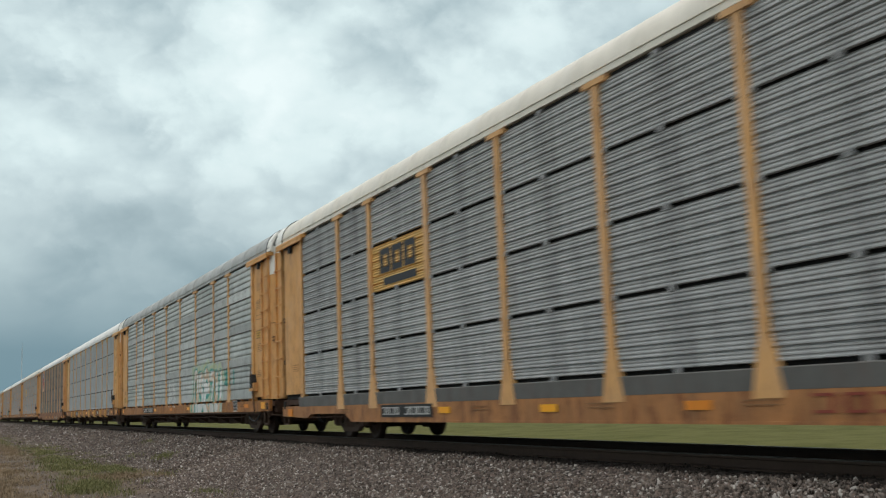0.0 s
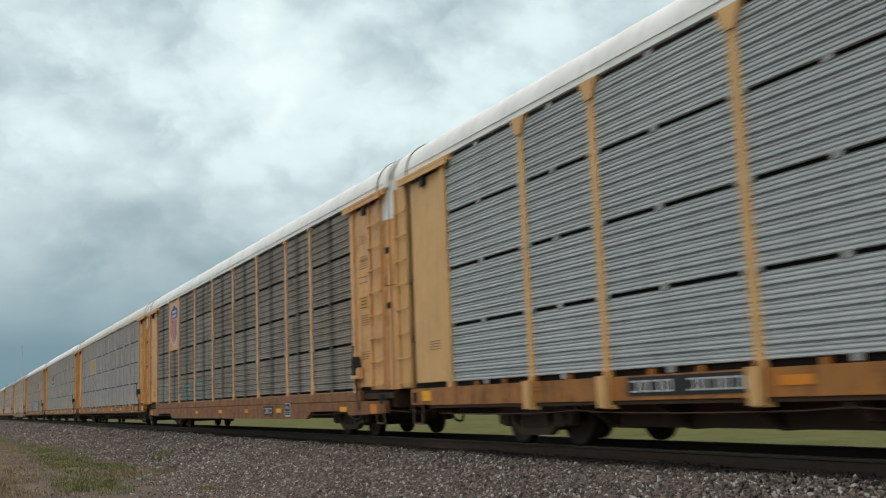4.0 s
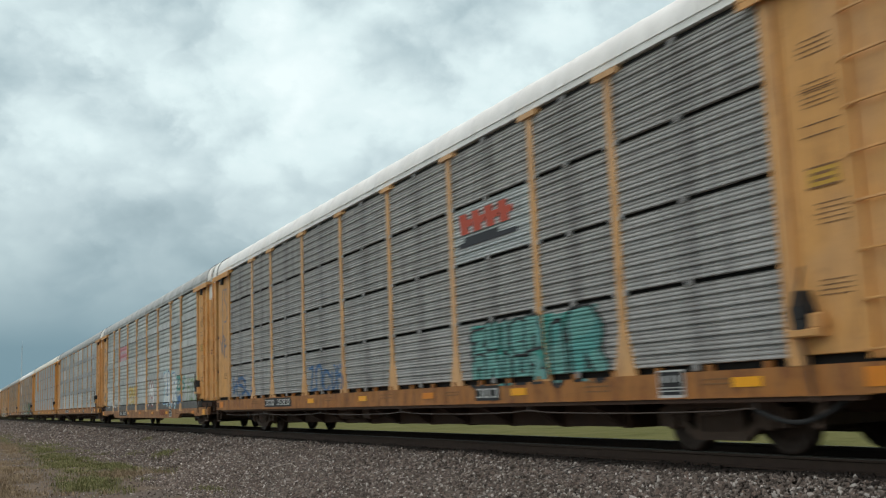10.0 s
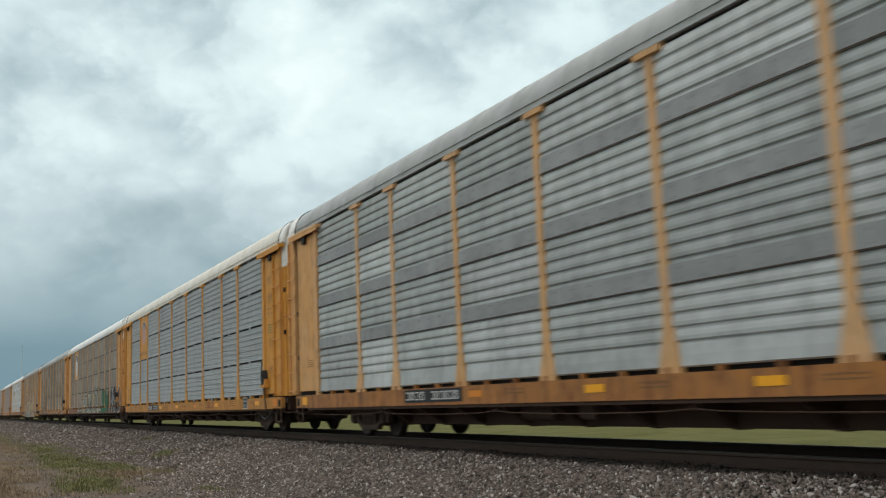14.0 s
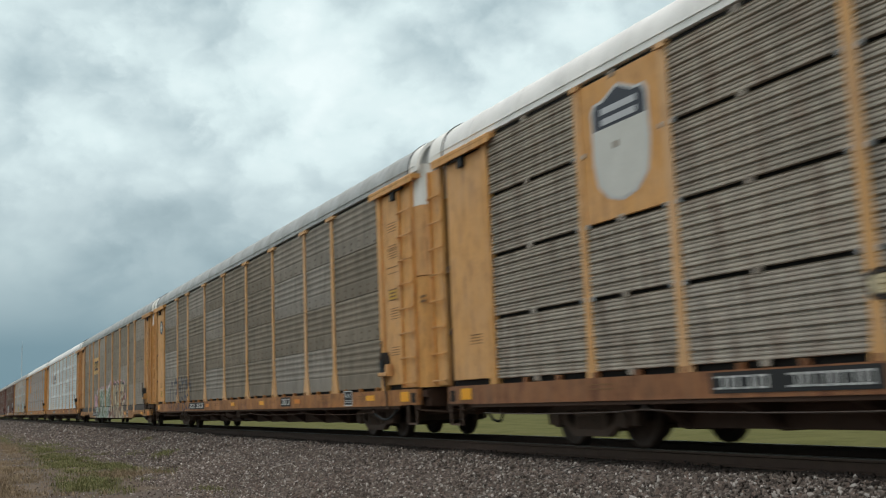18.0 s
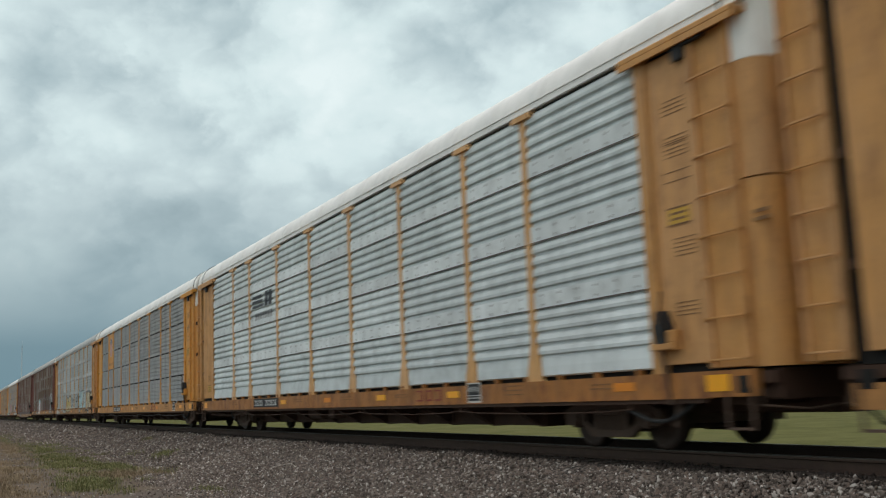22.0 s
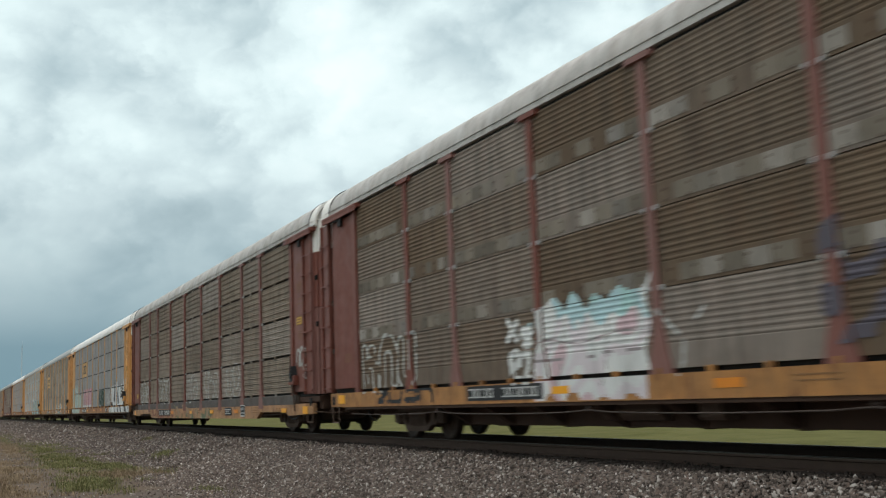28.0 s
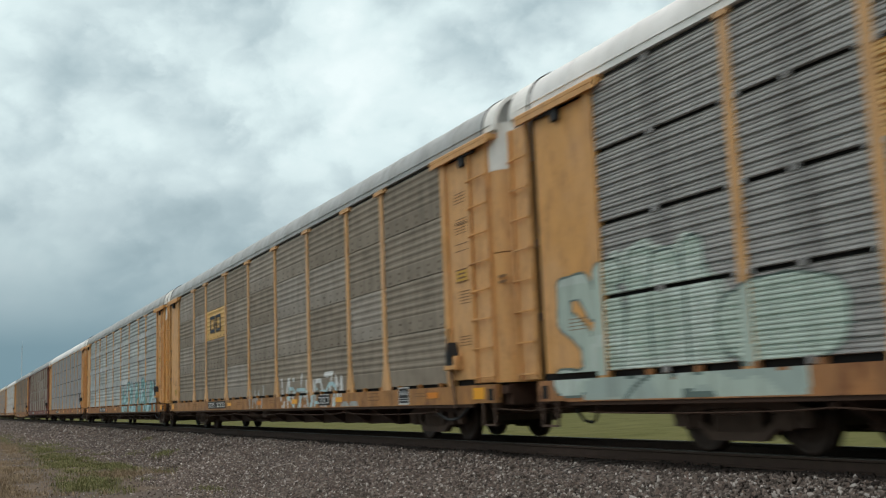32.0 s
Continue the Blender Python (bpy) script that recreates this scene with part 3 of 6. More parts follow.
LOGO = {}


def flat_paint(name, rgb):
    key = (name, tuple(rgb))
    if key not in LOGO:
        LOGO[key] = plain(name.replace(" ", "_"), rgb[:3], 0.55, 0, 0.12, 3.0, 0.05)
    return LOGO[key]


def truck_frame_mesh():
    """Cast side frames with open windows, spring nests, bearing ends, bolster and brake beams."""
    s = Shape()
    upper = [(-1.16, 0.52), (-1.0, 0.60), (-0.5, 0.67), (0.5, 0.67), (1.0, 0.60), (1.16, 0.52), (1.16, 0.43), (0.95, 0.47), (0.45, 0.56), (-0.45, 0.56), (-0.95, 0.47), (-1.16, 0.43)]
    lower = [(-0.74, 0.36), (-0.45, 0.17), (0.45, 0.17), (0.74, 0.36), (0.66, 0.42), (0.40, 0.27), (-0.40, 0.27), (-0.66, 0.42)]
    for x in (-1.10, 0.98):
        s.prism_x(upper, x, x + 0.12)
        s.prism_x(lower, x, x + 0.12)
        for side in (-1, 1):
            s.box(x, x + 0.12, min(side * 0.28, side * 0.40), max(side * 0.28, side * 0.40), 0.24, 0.6)
            s.box(x, x + 0.12, min(side * 0.98, side * 1.14), max(side * 0.98, side * 1.14), 0.33, 0.56)
            s.box(x, x + 0.12, min(side * 0.62, side * 0.74), max(side * 0.62, side * 0.74), 0.33, 0.56)
            s.tube((x - 0.04, side * 0.86, 0.41), (x + 0.16, side * 0.86, 0.41), 0.115, 12)
            s.tube((x - 0.055, side * 0.86, 0.41), (x - 0.04, side * 0.86, 0.41), 0.07, 8)
        for y in (-0.17, 0.0, 0.17):
            s.tube((x + 0.06, y, 0.26), (x + 0.06, y, 0.46), 0.075, 8)
        s.box(x - 0.02, x + 0.14, -0.27, 0.27, 0.46, 0.56, 0.02)
    s.box(-1.0, 1.0, -0.2, 0.2, 0.46, 0.64, 0.03)
    # filler block, no truck part: added to stop light passing through
    s.box(-0.62, 0.62, -1.2, 1.2, 0.34, 0.78, 0.03)
    s.box(-0.6, 0.6, -0.42, 0.42, 0.28, 0.6, 0.03)
    for y in (-0.46, 0.46):
        s.box(-0.9, 0.9, y - 0.05, y + 0.05, 0.24, 0.36, 0.02)
    return s.mesh("truck")


def wheelset_mesh():
    s = Shape()
    for side in (-1, 1):
        x = 0.755 * side
        prof = [(x - 0.065, 0.10), (x - 0.065, 0.20), (x - 0.03, 0.24), (x - 0.03, 0.31), (x - 0.067, 0.335), (x - 0.067, 0.395 if side > 0 else 0.42), (x - 0.02, 0.42 if side > 0 else 0.40), (x + 0.02, 0.40 if side > 0 else 0.42 - 0.02), (x + 0.067, 0.42 if side < 0 else 0.395), (x + 0.067, 0.335), (x + 0.03, 0.31), (x + 0.03, 0.24), (x + 0.065, 0.20), (x + 0.065, 0.10)]
        prof = [(a, min(r, 0.40) if abs(a) > 0.72 else r) for a, r in prof]
        s.lathe_x(prof, 22)
    s.tube((-1.0, 0, 0), (1.0, 0, 0), 0.085, 10)
    return s.mesh("wheelset", True)


def coupler_mesh():
    s = Shape()
    s.box(-0.09, 0.09, 13.6, 14.22, 0.74, 0.94, 0.03)
    s.box(-0.17, 0.13, 14.08, 14.32, 0.70, 0.99, 0.04)
    s.box(-0.30, 0.30, 13.55, 13.7, 0.62, 1.0, 0.02)
    return s.mesh("coupler")


def hose_mesh():
    s = Shape()
    pts = [Vector((-0.35, 13.9, 0.72)), Vector((-0.36, 14.02, 0.5)), Vector((-0.33, 14.15, 0.36)), Vector((-0.3, 14.28, 0.33))]
    s.sweep(pts, 0.025, 7)
    return s.mesh("air_hose")


def lever_mesh():
    """Uncoupling rod that hangs along the end sill."""
    s = Shape()
    pts = [Vector((-1.62, 13.7, 0.78)), Vector((-1.64, 13.72, 0.60)), Vector((-1.2, 13.95, 0.55)), Vector((-0.3, 14.1, 0.62)), Vector((-0.1, 14.15, 0.72))]
    s.sweep(pts, 0.014, 6)
    return s.mesh("uncoupling_lever")


PIPE = plain("pale_pipe", (0.085, 0.062, 0.052), 0.6, 0.2)


def train_pipe_mesh():
    """Thin pipe that sags a little between its hangers."""
    s = Shape()
    n, y0, y1 = 44, -11.3, 12.4
    pts = [Vector((-HALF - 0.02, y0 + (y1 - y0) * i / n, 0.55 - 0.03 * abs(math.sin(i * math.pi / 9.0)) + 0.02 * (i % 9 == 0))) for i in range(n + 1)]
    s.sweep(pts, 0.010, 5)
    for i in range(0, n, 9):
        s.box(-HALF - 0.03, -HALF, pts[i].y - 0.02, pts[i].y + 0.02, 0.55, 0.72)
    return s.mesh("train_pipe")


def drop_hose_mesh():
    s = Shape()
    pts = [Vector((-HALF + 0.02, -11.25 - 1.35 * i / 10, 0.56 - 0.17 * math.sin(math.pi * i / 10) + 0.12 * (i / 10) ** 2)) for i in range(11)]
    s.sweep(pts, 0.026, 7)
    return s.mesh("drop_hose")


def label_plate(car, x, u, z):
    """Black square label with a white border and two white lines."""
    plate = link("label_plate", once("labelplate", lambda: Shape().box(-0.006, 0, -0.24, 0.24, -0.17, 0.17).mesh("label_plate")), CHALK, car, (x, along(u), z), "black and white lube label plate")
    link("label_field", once("labelfield", lambda: Shape().box(-0.004, 0, -0.215, 0.215, -0.035, 0.15).box(-0.004, 0, -0.215, 0.215, -0.075, -0.05).box(-0.004, 0, -0.20, 0.20, -0.13, -0.09).mesh("label_field")), BLACKPLATE, plate, (-0.006, 0, 0))
    link("label_mark", once("labelmark", lambda: Shape().box(-0.003, 0, 0.07, 0.16, 0.02, 0.10).box(-0.003, 0, -0.04, 0.01, 0.02, 0.11).box(-0.003, 0, -0.15, -0.08, 0.02, 0.10).mesh("label_mark")), BRACKET, plate, (-0.010, 0, 0))


def marks_mesh(rows, wide, high, seed):
    """Lines of stencilled marks as plain bars."""
    r = random.Random(seed)
    s = Shape()
    for i in range(rows):
        z = high / 2 - i * high / rows
        y = -wide / 2
        while y < wide / 2 - 0.03:
            w = r.uniform(0.02, 0.09)
            s.box(-0.003, 0.0, y, min(y + w, wide / 2), z - high / rows * 0.28, z)
            y += w + 0.018
    return s.mesh("stencil")


def plate_mesh(groups, high):
    """A row of plain upright bars, in groups, for a number that is not repeated here."""
    s = Shape()
    for y0, count, w in groups:
        for i in range(count):
            y = y0 - i * w
            s.box(-0.004, 0, y - w * 0.36, y + w * 0.36, -high / 2, -high / 2 + high * 0.15)
            s.box(-0.004, 0, y - w * 0.36, y + w * 0.36, high / 2 - high * 0.15, high / 2)
            s.box(-0.004, 0, y - w * 0.36, y - w * 0.2, -high / 2, high / 2)
            if i % 2:
                s.box(-0.004, 0, y + w * 0.2, y + w * 0.36, -high / 2, high / 2)
    return s.mesh("number")


def shield(plate, x, zc, w, h, stripes, top_rgb, body_rgb, stripe_rgb):
    """Plain heraldic shield: a notched head over a body that comes to a point."""
    head = [(-0.5, 0.18), (0.5, 0.18), (0.5, 0.36), (0.44, 0.42), (0.30, 0.42), (0.0, 0.52), (-0.30, 0.42), (-0.44, 0.42), (-0.5, 0.36)]
    body = [(-0.5, 0.18), (-0.5, -0.1), (-0.44, -0.32), (-0.25, -0.45), (0, -0.5), (0.25, -0.45), (0.44, -0.32), (0.5, -0.1), (0.5, 0.18)]
    rim = [(a * 1.1, b * 1.06) for a, b in head[3:8]] + [(-0.55, 0.38)] + [(a * 1.1, b * 1.05) for a, b in body[1:8]] + [(0.55, 0.38)]

    def flat(name, pts, d, rgb, label):
        me = Shape().prism_x([(a * w, zc + b * h) for a, b in pts], -d, -d + 0.004).mesh(name)
        return link(name, me, flat_paint(label, rgb), plate, (x, 0, 0), label)

    emblem = flat("emblem_rim", rim, 0.004, (0.6, 0.6, 0.6), "white shield rim")
    flat("emblem_head", head, 0.008, top_rgb, "dark blue shield head")
    flat("emblem_body", body, 0.008, body_rgb, "pale shield body")
    if stripes:
        for i in range(stripes):
            y = -0.40 + 0.8 * i / (stripes - 1)
            foot = -0.46 + 0.30 * (abs(y) / 0.5) ** 2
            flat("emblem_stripe", [(y - 0.045, foot), (y + 0.045, foot), (y + 0.045, 0.18), (y - 0.045, 0.18)], 0.012, stripe_rgb, "red shield stripe")
    for z in (0.34, 0.24):
        flat("emblem_bar", [(-0.34, z - 0.03), (0.34, z - 0.03), (0.34, z + 0.03), (-0.34, z + 0.03)], 0.012, (0.55, 0.56, 0.58), "white bar on shield head")


def words_mesh(text, size, wide):
    """Flat letters that read along the side of a car, from the trailing to the leading end."""
    curve = bpy.data.curves.new("words", "FONT")
    curve.body, curve.size, curve.align_x, curve.align_y = text, size, "CENTER", "CENTER"
    holder = new("words", curve)
    me = bpy.data.meshes.new_from_object(holder)
    bpy.data.objects.remove(holder)
    bpy.data.curves.remove(curve)
    xs = [v.co.x for v in me.vertices]
    k = wide / (max(xs) - min(xs))
    for v in me.vertices:
        v.co = (0.0, -v.co.x * k, v.co.y)
    return me


def sign_marks(parent, kind, w):
    """Plain shapes in the colours of a painted sign; parent is the panel they lie on."""
    d = -0.026

    def bar(y0, y1, z0, z1, name, rgb, lean=0.0):
        me = Shape().prism_x([(y0, z0), (y1, z0), (y1 - lean, z1), (y0 - lean, z1)], d - 0.004, d).mesh("sign_mark")
        link("sign_mark", me, flat_paint(name, rgb), parent, (0, 0, 0), name)

    black, navy = (0.02, 0.02, 0.025), (0.02, 0.03, 0.08)
    if kind == "three_blocks":
        for y in (0.62, 0.0, -0.62):
            bar(y - 0.26, y - 0.12, -0.12, 0.34, "dark painted block", black)
            bar(y - 0.26, y + 0.26, 0.24, 0.36, "dark painted block", black)
            bar(y - 0.26, y + 0.26, -0.14, -0.02, "dark painted block", black)
            bar(y + 0.10, y + 0.25, -0.05, 0.28, "dark painted block", black)
        bar(-0.9, 0.7, -0.40, -0.25, "dark painted bar", black)
    elif kind == "three_gold":
        for y in (0.62, 0.0, -0.62):
            bar(y - 0.26, y - 0.10, -0.12, 0.34, "yellow painted block", (0.68, 0.40, 0.08))
            bar(y - 0.26, y + 0.26, 0.22, 0.36, "yellow painted block", (0.68, 0.40, 0.08))
            bar(y - 0.26, y + 0.26, -0.14, 0.0, "yellow painted block", (0.68, 0.40, 0.08))
            bar(y + 0.10, y + 0.25, -0.05, 0.28, "yellow painted block", (0.68, 0.40, 0.08))
        bar(-0.9, 0.9, -0.40, -0.25, "yellow painted bar", (0.68, 0.40, 0.08))
    elif kind == "two_loops":
        for y in (0.42, -0.42):
            bar(y - 0.33, y + 0.33, 0.18, 0.28, "dark painted ring", black)
            bar(y - 0.33, y + 0.33, -0.28, -0.18, "dark painted ring", black)
            bar(y - 0.33, y - 0.22, -0.18, 0.18, "dark painted ring", black)
            bar(y + 0.22, y + 0.33, -0.18, 0.18, "dark painted ring", black)
    elif kind == "stripes_block":
        for i in range(3):
            bar(-0.05 + 0.08 * i, 1.1, 0.02 + 0.14 * i, 0.10 + 0.14 * i, "black slanted stripe", black, 0.03)
        for y in (-0.32, -0.72):
            bar(y - 0.17, y + 0.13, 0.0, 0.42, "black painted block", black, 0.06)
        for i in range(7):
            bar(0.62 - 0.26 * i, 0.80 - 0.26 * i, -0.34, -0.14, "faded black bar", (0.12, 0.12, 0.12))
    elif kind == "red_band":
        for i in range(4):
            bar(0.72 - 0.46 * i, 1.0 - 0.46 * i, 0.0, 0.36, "red painted block", (0.50, 0.07, 0.03), -0.08)
            bar(0.60 - 0.46 * i, 0.8 - 0.46 * i, 0.12, 0.24, "red painted block", (0.50, 0.07, 0.03))
        bar(-0.9, 1.1, -0.22, -0.14, "black painted swoosh", black)
        bar(-0.3, 0.9, -0.14, -0.06, "black painted swoosh", black)
    elif kind == "pink":
        for i in range(7):
            bar(0.7 - 0.28 * i, 0.88 - 0.28 * i, 0.1, 0.26, "white painted bar", (0.62, 0.5, 0.52))
        for i in range(6):
            bar(0.7 - 0.28 * i, 0.88 - 0.28 * i, -0.24, -0.08, "white painted bar", (0.62, 0.5, 0.52))


def plate_panel(car, u0, u1, rows, kind, paint):
    """A smooth sign plate in place of the top panels of a bay, with its shield."""
    w = u1 - u0 - 0.16
    zc = TOP - ROW * rows / 2
    plate = link("sign_plate", panel_mesh("plate", w, rows), paint, car, (-HALF, along((u0 + u1) / 2), zc), "smooth painted sign plate")
    red, white, blue = (0.42, 0.07, 0.06), (0.60, 0.58, 0.57), (0.03, 0.05, 0.22)
    if kind == "striped":
        shield(plate, -0.022, 0.0, 1.25, 1.62, 6, blue, white, red)
    elif kind == "pale":
        shield(plate, -0.022, 0.0, 1.15, 1.5, 0, (0.04, 0.045, 0.06), (0.66, 0.65, 0.60), red)
    else:
        shield(plate, -0.022, 0.22, 0.72, 1.02, 0, (0.03, 0.035, 0.10), (0.55, 0.30, 0.29), red)
        words = link("slogan", once("slogan", lambda: words_mesh("BUILDING AMERICA", 0.19, 1.72)), flat_paint("dark brown lettering", (0.10, 0.05, 0.03)), plate, (-0.026, 0.0, -0.72), "dark painted slogan")
        words["kind"] = "stuff"


def end_fittings(car, sign, paint, cap, brake, k_odd, folds):
    """Door leaf, ladder and end panel; sign is +1 at the trailing end, -1 at the leading end."""
    def y(e):
        return sign * (PANEL_END + e)

    def piece(name, key, maker, mat, label=""):
        return link(name, once((key, sign, cap), maker), mat, car, (0, 0, 0), label)

    def span(a, b):
        return min(y(a), y(b)), max(y(a), y(b))

    piece("corner_post", "corner", lambda: Shape().box(-HALF - 0.06, -HALF + 0.05, *span(-0.07, 0.13), 0.98, TOP + 0.03, 0.015).mesh("corner_post"), paint)
    lead = sign < 0
    a0, a1 = (0.98, 1.66) if lead else (1.70, 2.26)      # the ladder's bay
    piece("end_panel", "leaf", lambda: Shape().box(-HALF - 0.02, -HALF + 0.03, *span(0.13, 0.97 if lead else 1.50), 1.10, 4.96, 0.008).mesh("end_panel"), paint, "smooth painted steel end panel")
    piece("panel_hem", "hem", lambda: Shape().box(-HALF - 0.032, -HALF - 0.02, *span(0.15, 0.19), 1.14, 4.93).mesh("panel_hem"), paint)
    piece("door_track", "track", lambda: Shape().box(-HALF - 0.14, -HALF + 0.1, *span(-0.3, 1.88), 5.03, 5.12, 0.02).box(-HALF - 0.14, -HALF - 0.11, *span(-0.3, 1.88), 4.96, 5.04).mesh("door_track"), paint)
    piece("door_hanger", "hang", lambda: Shape().box(-HALF - 0.10, -HALF - 0.03, *span(0.75, 0.92), 4.78, 5.02, 0.01).box(-HALF - 0.10, -HALF - 0.03, *span(0.92, 1.3), 4.93, 5.02, 0.01).mesh("door_hanger"), RUBBER)
    piece("ladder_stile", "stile", lambda: Shape().box(-HALF - 0.055, -HALF + 0.03, *span(a0, a0 + 0.07), 1.03, 5.0, 0.012).mesh("ladder_stile"), paint)
    piece("ladder_back", "leaf2", lambda: Shape().box(-HALF - 0.005, -HALF + 0.05, *span(a0 + 0.07, a1 - 0.05), 1.03, 5.0, 0.01).mesh("ladder_back"), paint)
    piece("ladder_stile", "stile2", lambda: Shape().box(-HALF - 0.055, -HALF + 0.10, *span(a1 - 0.05, a1), 1.03, 5.0, 0.012).mesh("ladder_stile"), paint)
    if not lead:
        # flat strip behind the slot, painted near black in place of its shade
        piece("door_slot", "slot", lambda: Shape().box(-HALF + 0.10, -HALF + 0.14, *span(1.48, 1.76), 1.0, 5.05).mesh("door_slot"), DARK, "near-black strip painted as shade in the slot beside the end door")
        for zb in (1.96, 3.08):
            link("slot_bracket", once(("slotb", sign), lambda: Shape().box(-HALF - 0.02, -HALF + 0.1, *span(1.54, 1.64), -0.06, 0.06, 0.01).mesh("slot_bracket")), RUSTY, car, (0, 0, zb))
    c0, deep_c = (1.66, 0.36) if lead else (2.24, 0.06)
    around = [(-HALF + 0.02, y(c0 - 0.1)), (-HALF + 0.02, y(c0 + 0.02))] + [(-HALF + 0.02 + 0.34 * (1 - math.cos(math.radians(15 * i))), y(c0 + 0.02 + deep_c * math.sin(math.radians(15 * i)))) for i in range(1, 7)]
    folded = folds and lead
    if folded:
        # three narrow leaves, with grooves between them
        around = [(-HALF + 0.02, y(c0 - 0.1)), (-HALF + 0.02, y(1.72)), (-HALF + 0.10, y(1.74)), (-HALF + 0.10, y(1.77)), (-HALF + 0.03, y(1.79)), (-HALF + 0.05, y(1.89)), (-HALF + 0.14, y(1.90)), (-HALF + 0.14, y(1.93)), (-HALF + 0.07, y(1.95)), (-HALF + 0.12, y(2.06)), (-HALF + 0.24, y(2.07)), (-HALF + 0.40, y(2.10))]
    around = around + [(-x, w) for x, w in reversed(around)]
    piece("end_door", ("end", folded), lambda: Shape().prism_z(around, 1.02, 3.12).mesh("end_door"), paint, "folding end door with rounded corners")
    piece("end_door", ("end2", folded), lambda: Shape().prism_z(around, 3.14, 4.50 if cap else 5.3).mesh("end_door"), paint, "folding end door with rounded corners")
    if folded:
        for zp in (2.72, 3.86):
            # black block in place of a hollow: its shade is in the colour
            link("door_pocket", once("doorpocket", lambda: Shape().box(-HALF + 0.01, -HALF + 0.06, *span(1.79, 1.89), -0.06, 0.06, 0.012).mesh("door_pocket")), DARK, car, (0, 0, zp), "lock pocket of the end door, its shade painted near black")
    if lead and not folded:
        piece("door_label", "doorlabel", lambda: Shape().box(-HALF + 0.03, -HALF + 0.04, *span(1.80, 2.02), 2.62, 2.66).box(-HALF + 0.03, -HALF + 0.04, *span(1.80, 2.02), 2.71, 2.75).mesh("door_label"), INKMARK)
    piece("door_vent", "vent", lambda: Shape().box(-HALF + 0.5, HALF - 0.5, *span(2.04, 2.06), 1.3, 2.0).mesh("door_vent"), RUSTY)
    if cap:
        piece("end_cap", ("cap", folded), lambda: Shape().prism_z(around, 4.504, 5.3).mesh("end_cap"), CAPWHITE, "white painted upper end door")
        piece("roof_cap", "rcap", lambda: arch_mesh(0.006, 0.06, *span(1.62, 2.02 if lead else 2.2)), CAPWHITE, "white painted roof end")
    hw = (a1 - a0) / 2 - 0.01
    rung = once(("rung", lead), lambda: Shape().box(-HALF - 0.085, -HALF - 0.06, -hw, hw, -0.012, 0.012, 0.004).box(-HALF - 0.085, -HALF - 0.03, -hw, -hw + 0.03, -0.03, 0.012).box(-HALF - 0.085, -HALF - 0.03, hw - 0.03, hw, -0.03, 0.012).mesh("rung"))
    for i in range(8):
        link("rung", rung, paint, car, (0, y((a0 + a1) / 2), 1.12 + 0.48 * i))
    piece("roof_seal", "seal", lambda: arch_mesh(0.02, 0.05, *span(1.585, 1.615)), RUBBER, "black rubber seal over the roof end")
    piece("coupler", "coupler", lambda: mesh_of("coupler", [(v[0], v[1] * sign, v[2]) for v in [tuple(p.co) for p in once("coupler0", coupler_mesh).vertices]], [tuple(p.vertices) for p in once("coupler0", coupler_mesh).polygons]), IRON)
    piece("draft_gear", "draft", lambda: Shape().box(-0.55, 0.55, *span(-0.4, 1.85), 0.48, 0.86, 0.03).box(-1.45, 1.45, *span(1.1, 1.35), 0.60, 0.86, 0.02).mesh("draft_gear"), RUSTY)
    # no hole is cut; a near-black plate paints the pocket's shade
    piece("sill_pocket", "pocket", lambda: Shape().box(-HALF - 0.064, -HALF - 0.04, *span(1.42, 1.60), 0.74, 0.93).mesh("sill_pocket"), DARK, "jacking pocket in the sill end, its shade painted near black")
    piece("air_hose", "hose", lambda: mesh_of("air_hose", [(p.co.x, p.co.y * sign, p.co.z) for p in once("hose0", hose_mesh).vertices], [tuple(p.vertices) for p in once("hose0", hose_mesh).polygons]), RUBBER)
    piece("uncoupling_lever", "lever", lambda: mesh_of("uncoupling_lever", [(p.co.x, p.co.y * sign, p.co.z) for p in once("lever0", lever_mesh).vertices], [tuple(p.vertices) for p in once("lever0", lever_mesh).polygons]), IRON)
    piece("stirrup", "stirrup", lambda: Shape().box(-HALF - 0.06, -HALF - 0.03, *span(1.2, 1.23), 0.35, 0.8).box(-HALF - 0.06, -HALF - 0.03, *span(1.6, 1.63), 0.35, 0.8).box(-HALF - 0.06, -HALF - 0.03, *span(1.2, 1.63), 0.33, 0.36).mesh("stirrup"), IRON)
    rows = (("a", 0.62, 4.25, 4, 0.22), ("b", 0.62, 3.75, 6, 0.30), ("c", 0.66, 2.5, 5, 0.26), ("d", 0.62, 1.75, 4, 0.2))
    for key, e, z, k, h in rows if sign < 0 else rows[3:]:
        link("stencil", once(("marks", key), lambda: marks_mesh(k, 0.42, h, key)), INKMARK, car, (-HALF - 0.022, y(e), z))
    if sign < 0:
        link("stencil", once("boxlines", lambda: Shape().box(-0.003, 0, -0.24, 0.24, 0.36, 0.372).box(-0.003, 0, -0.24, 0.24, 0.0, 0.012).box(-0.003, 0, -0.24, 0.24, -0.12, -0.108).mesh("stencil")), INKMARK, car, (-HALF - 0.022, y(0.62), 3.45))
    if k_odd or sign < 0:
        link("notice_plate", once("notice", lambda: Shape().box(-0.006, 0.0, -0.2, 0.2, -0.09, 0.09).mesh("notice_plate")), flat_paint("yellow notice", (0.62, 0.36, 0.05)), car, (-HALF - 0.022, y(0.6), 2.9 if sign < 0 else 1.42), "small yellow notice plate")
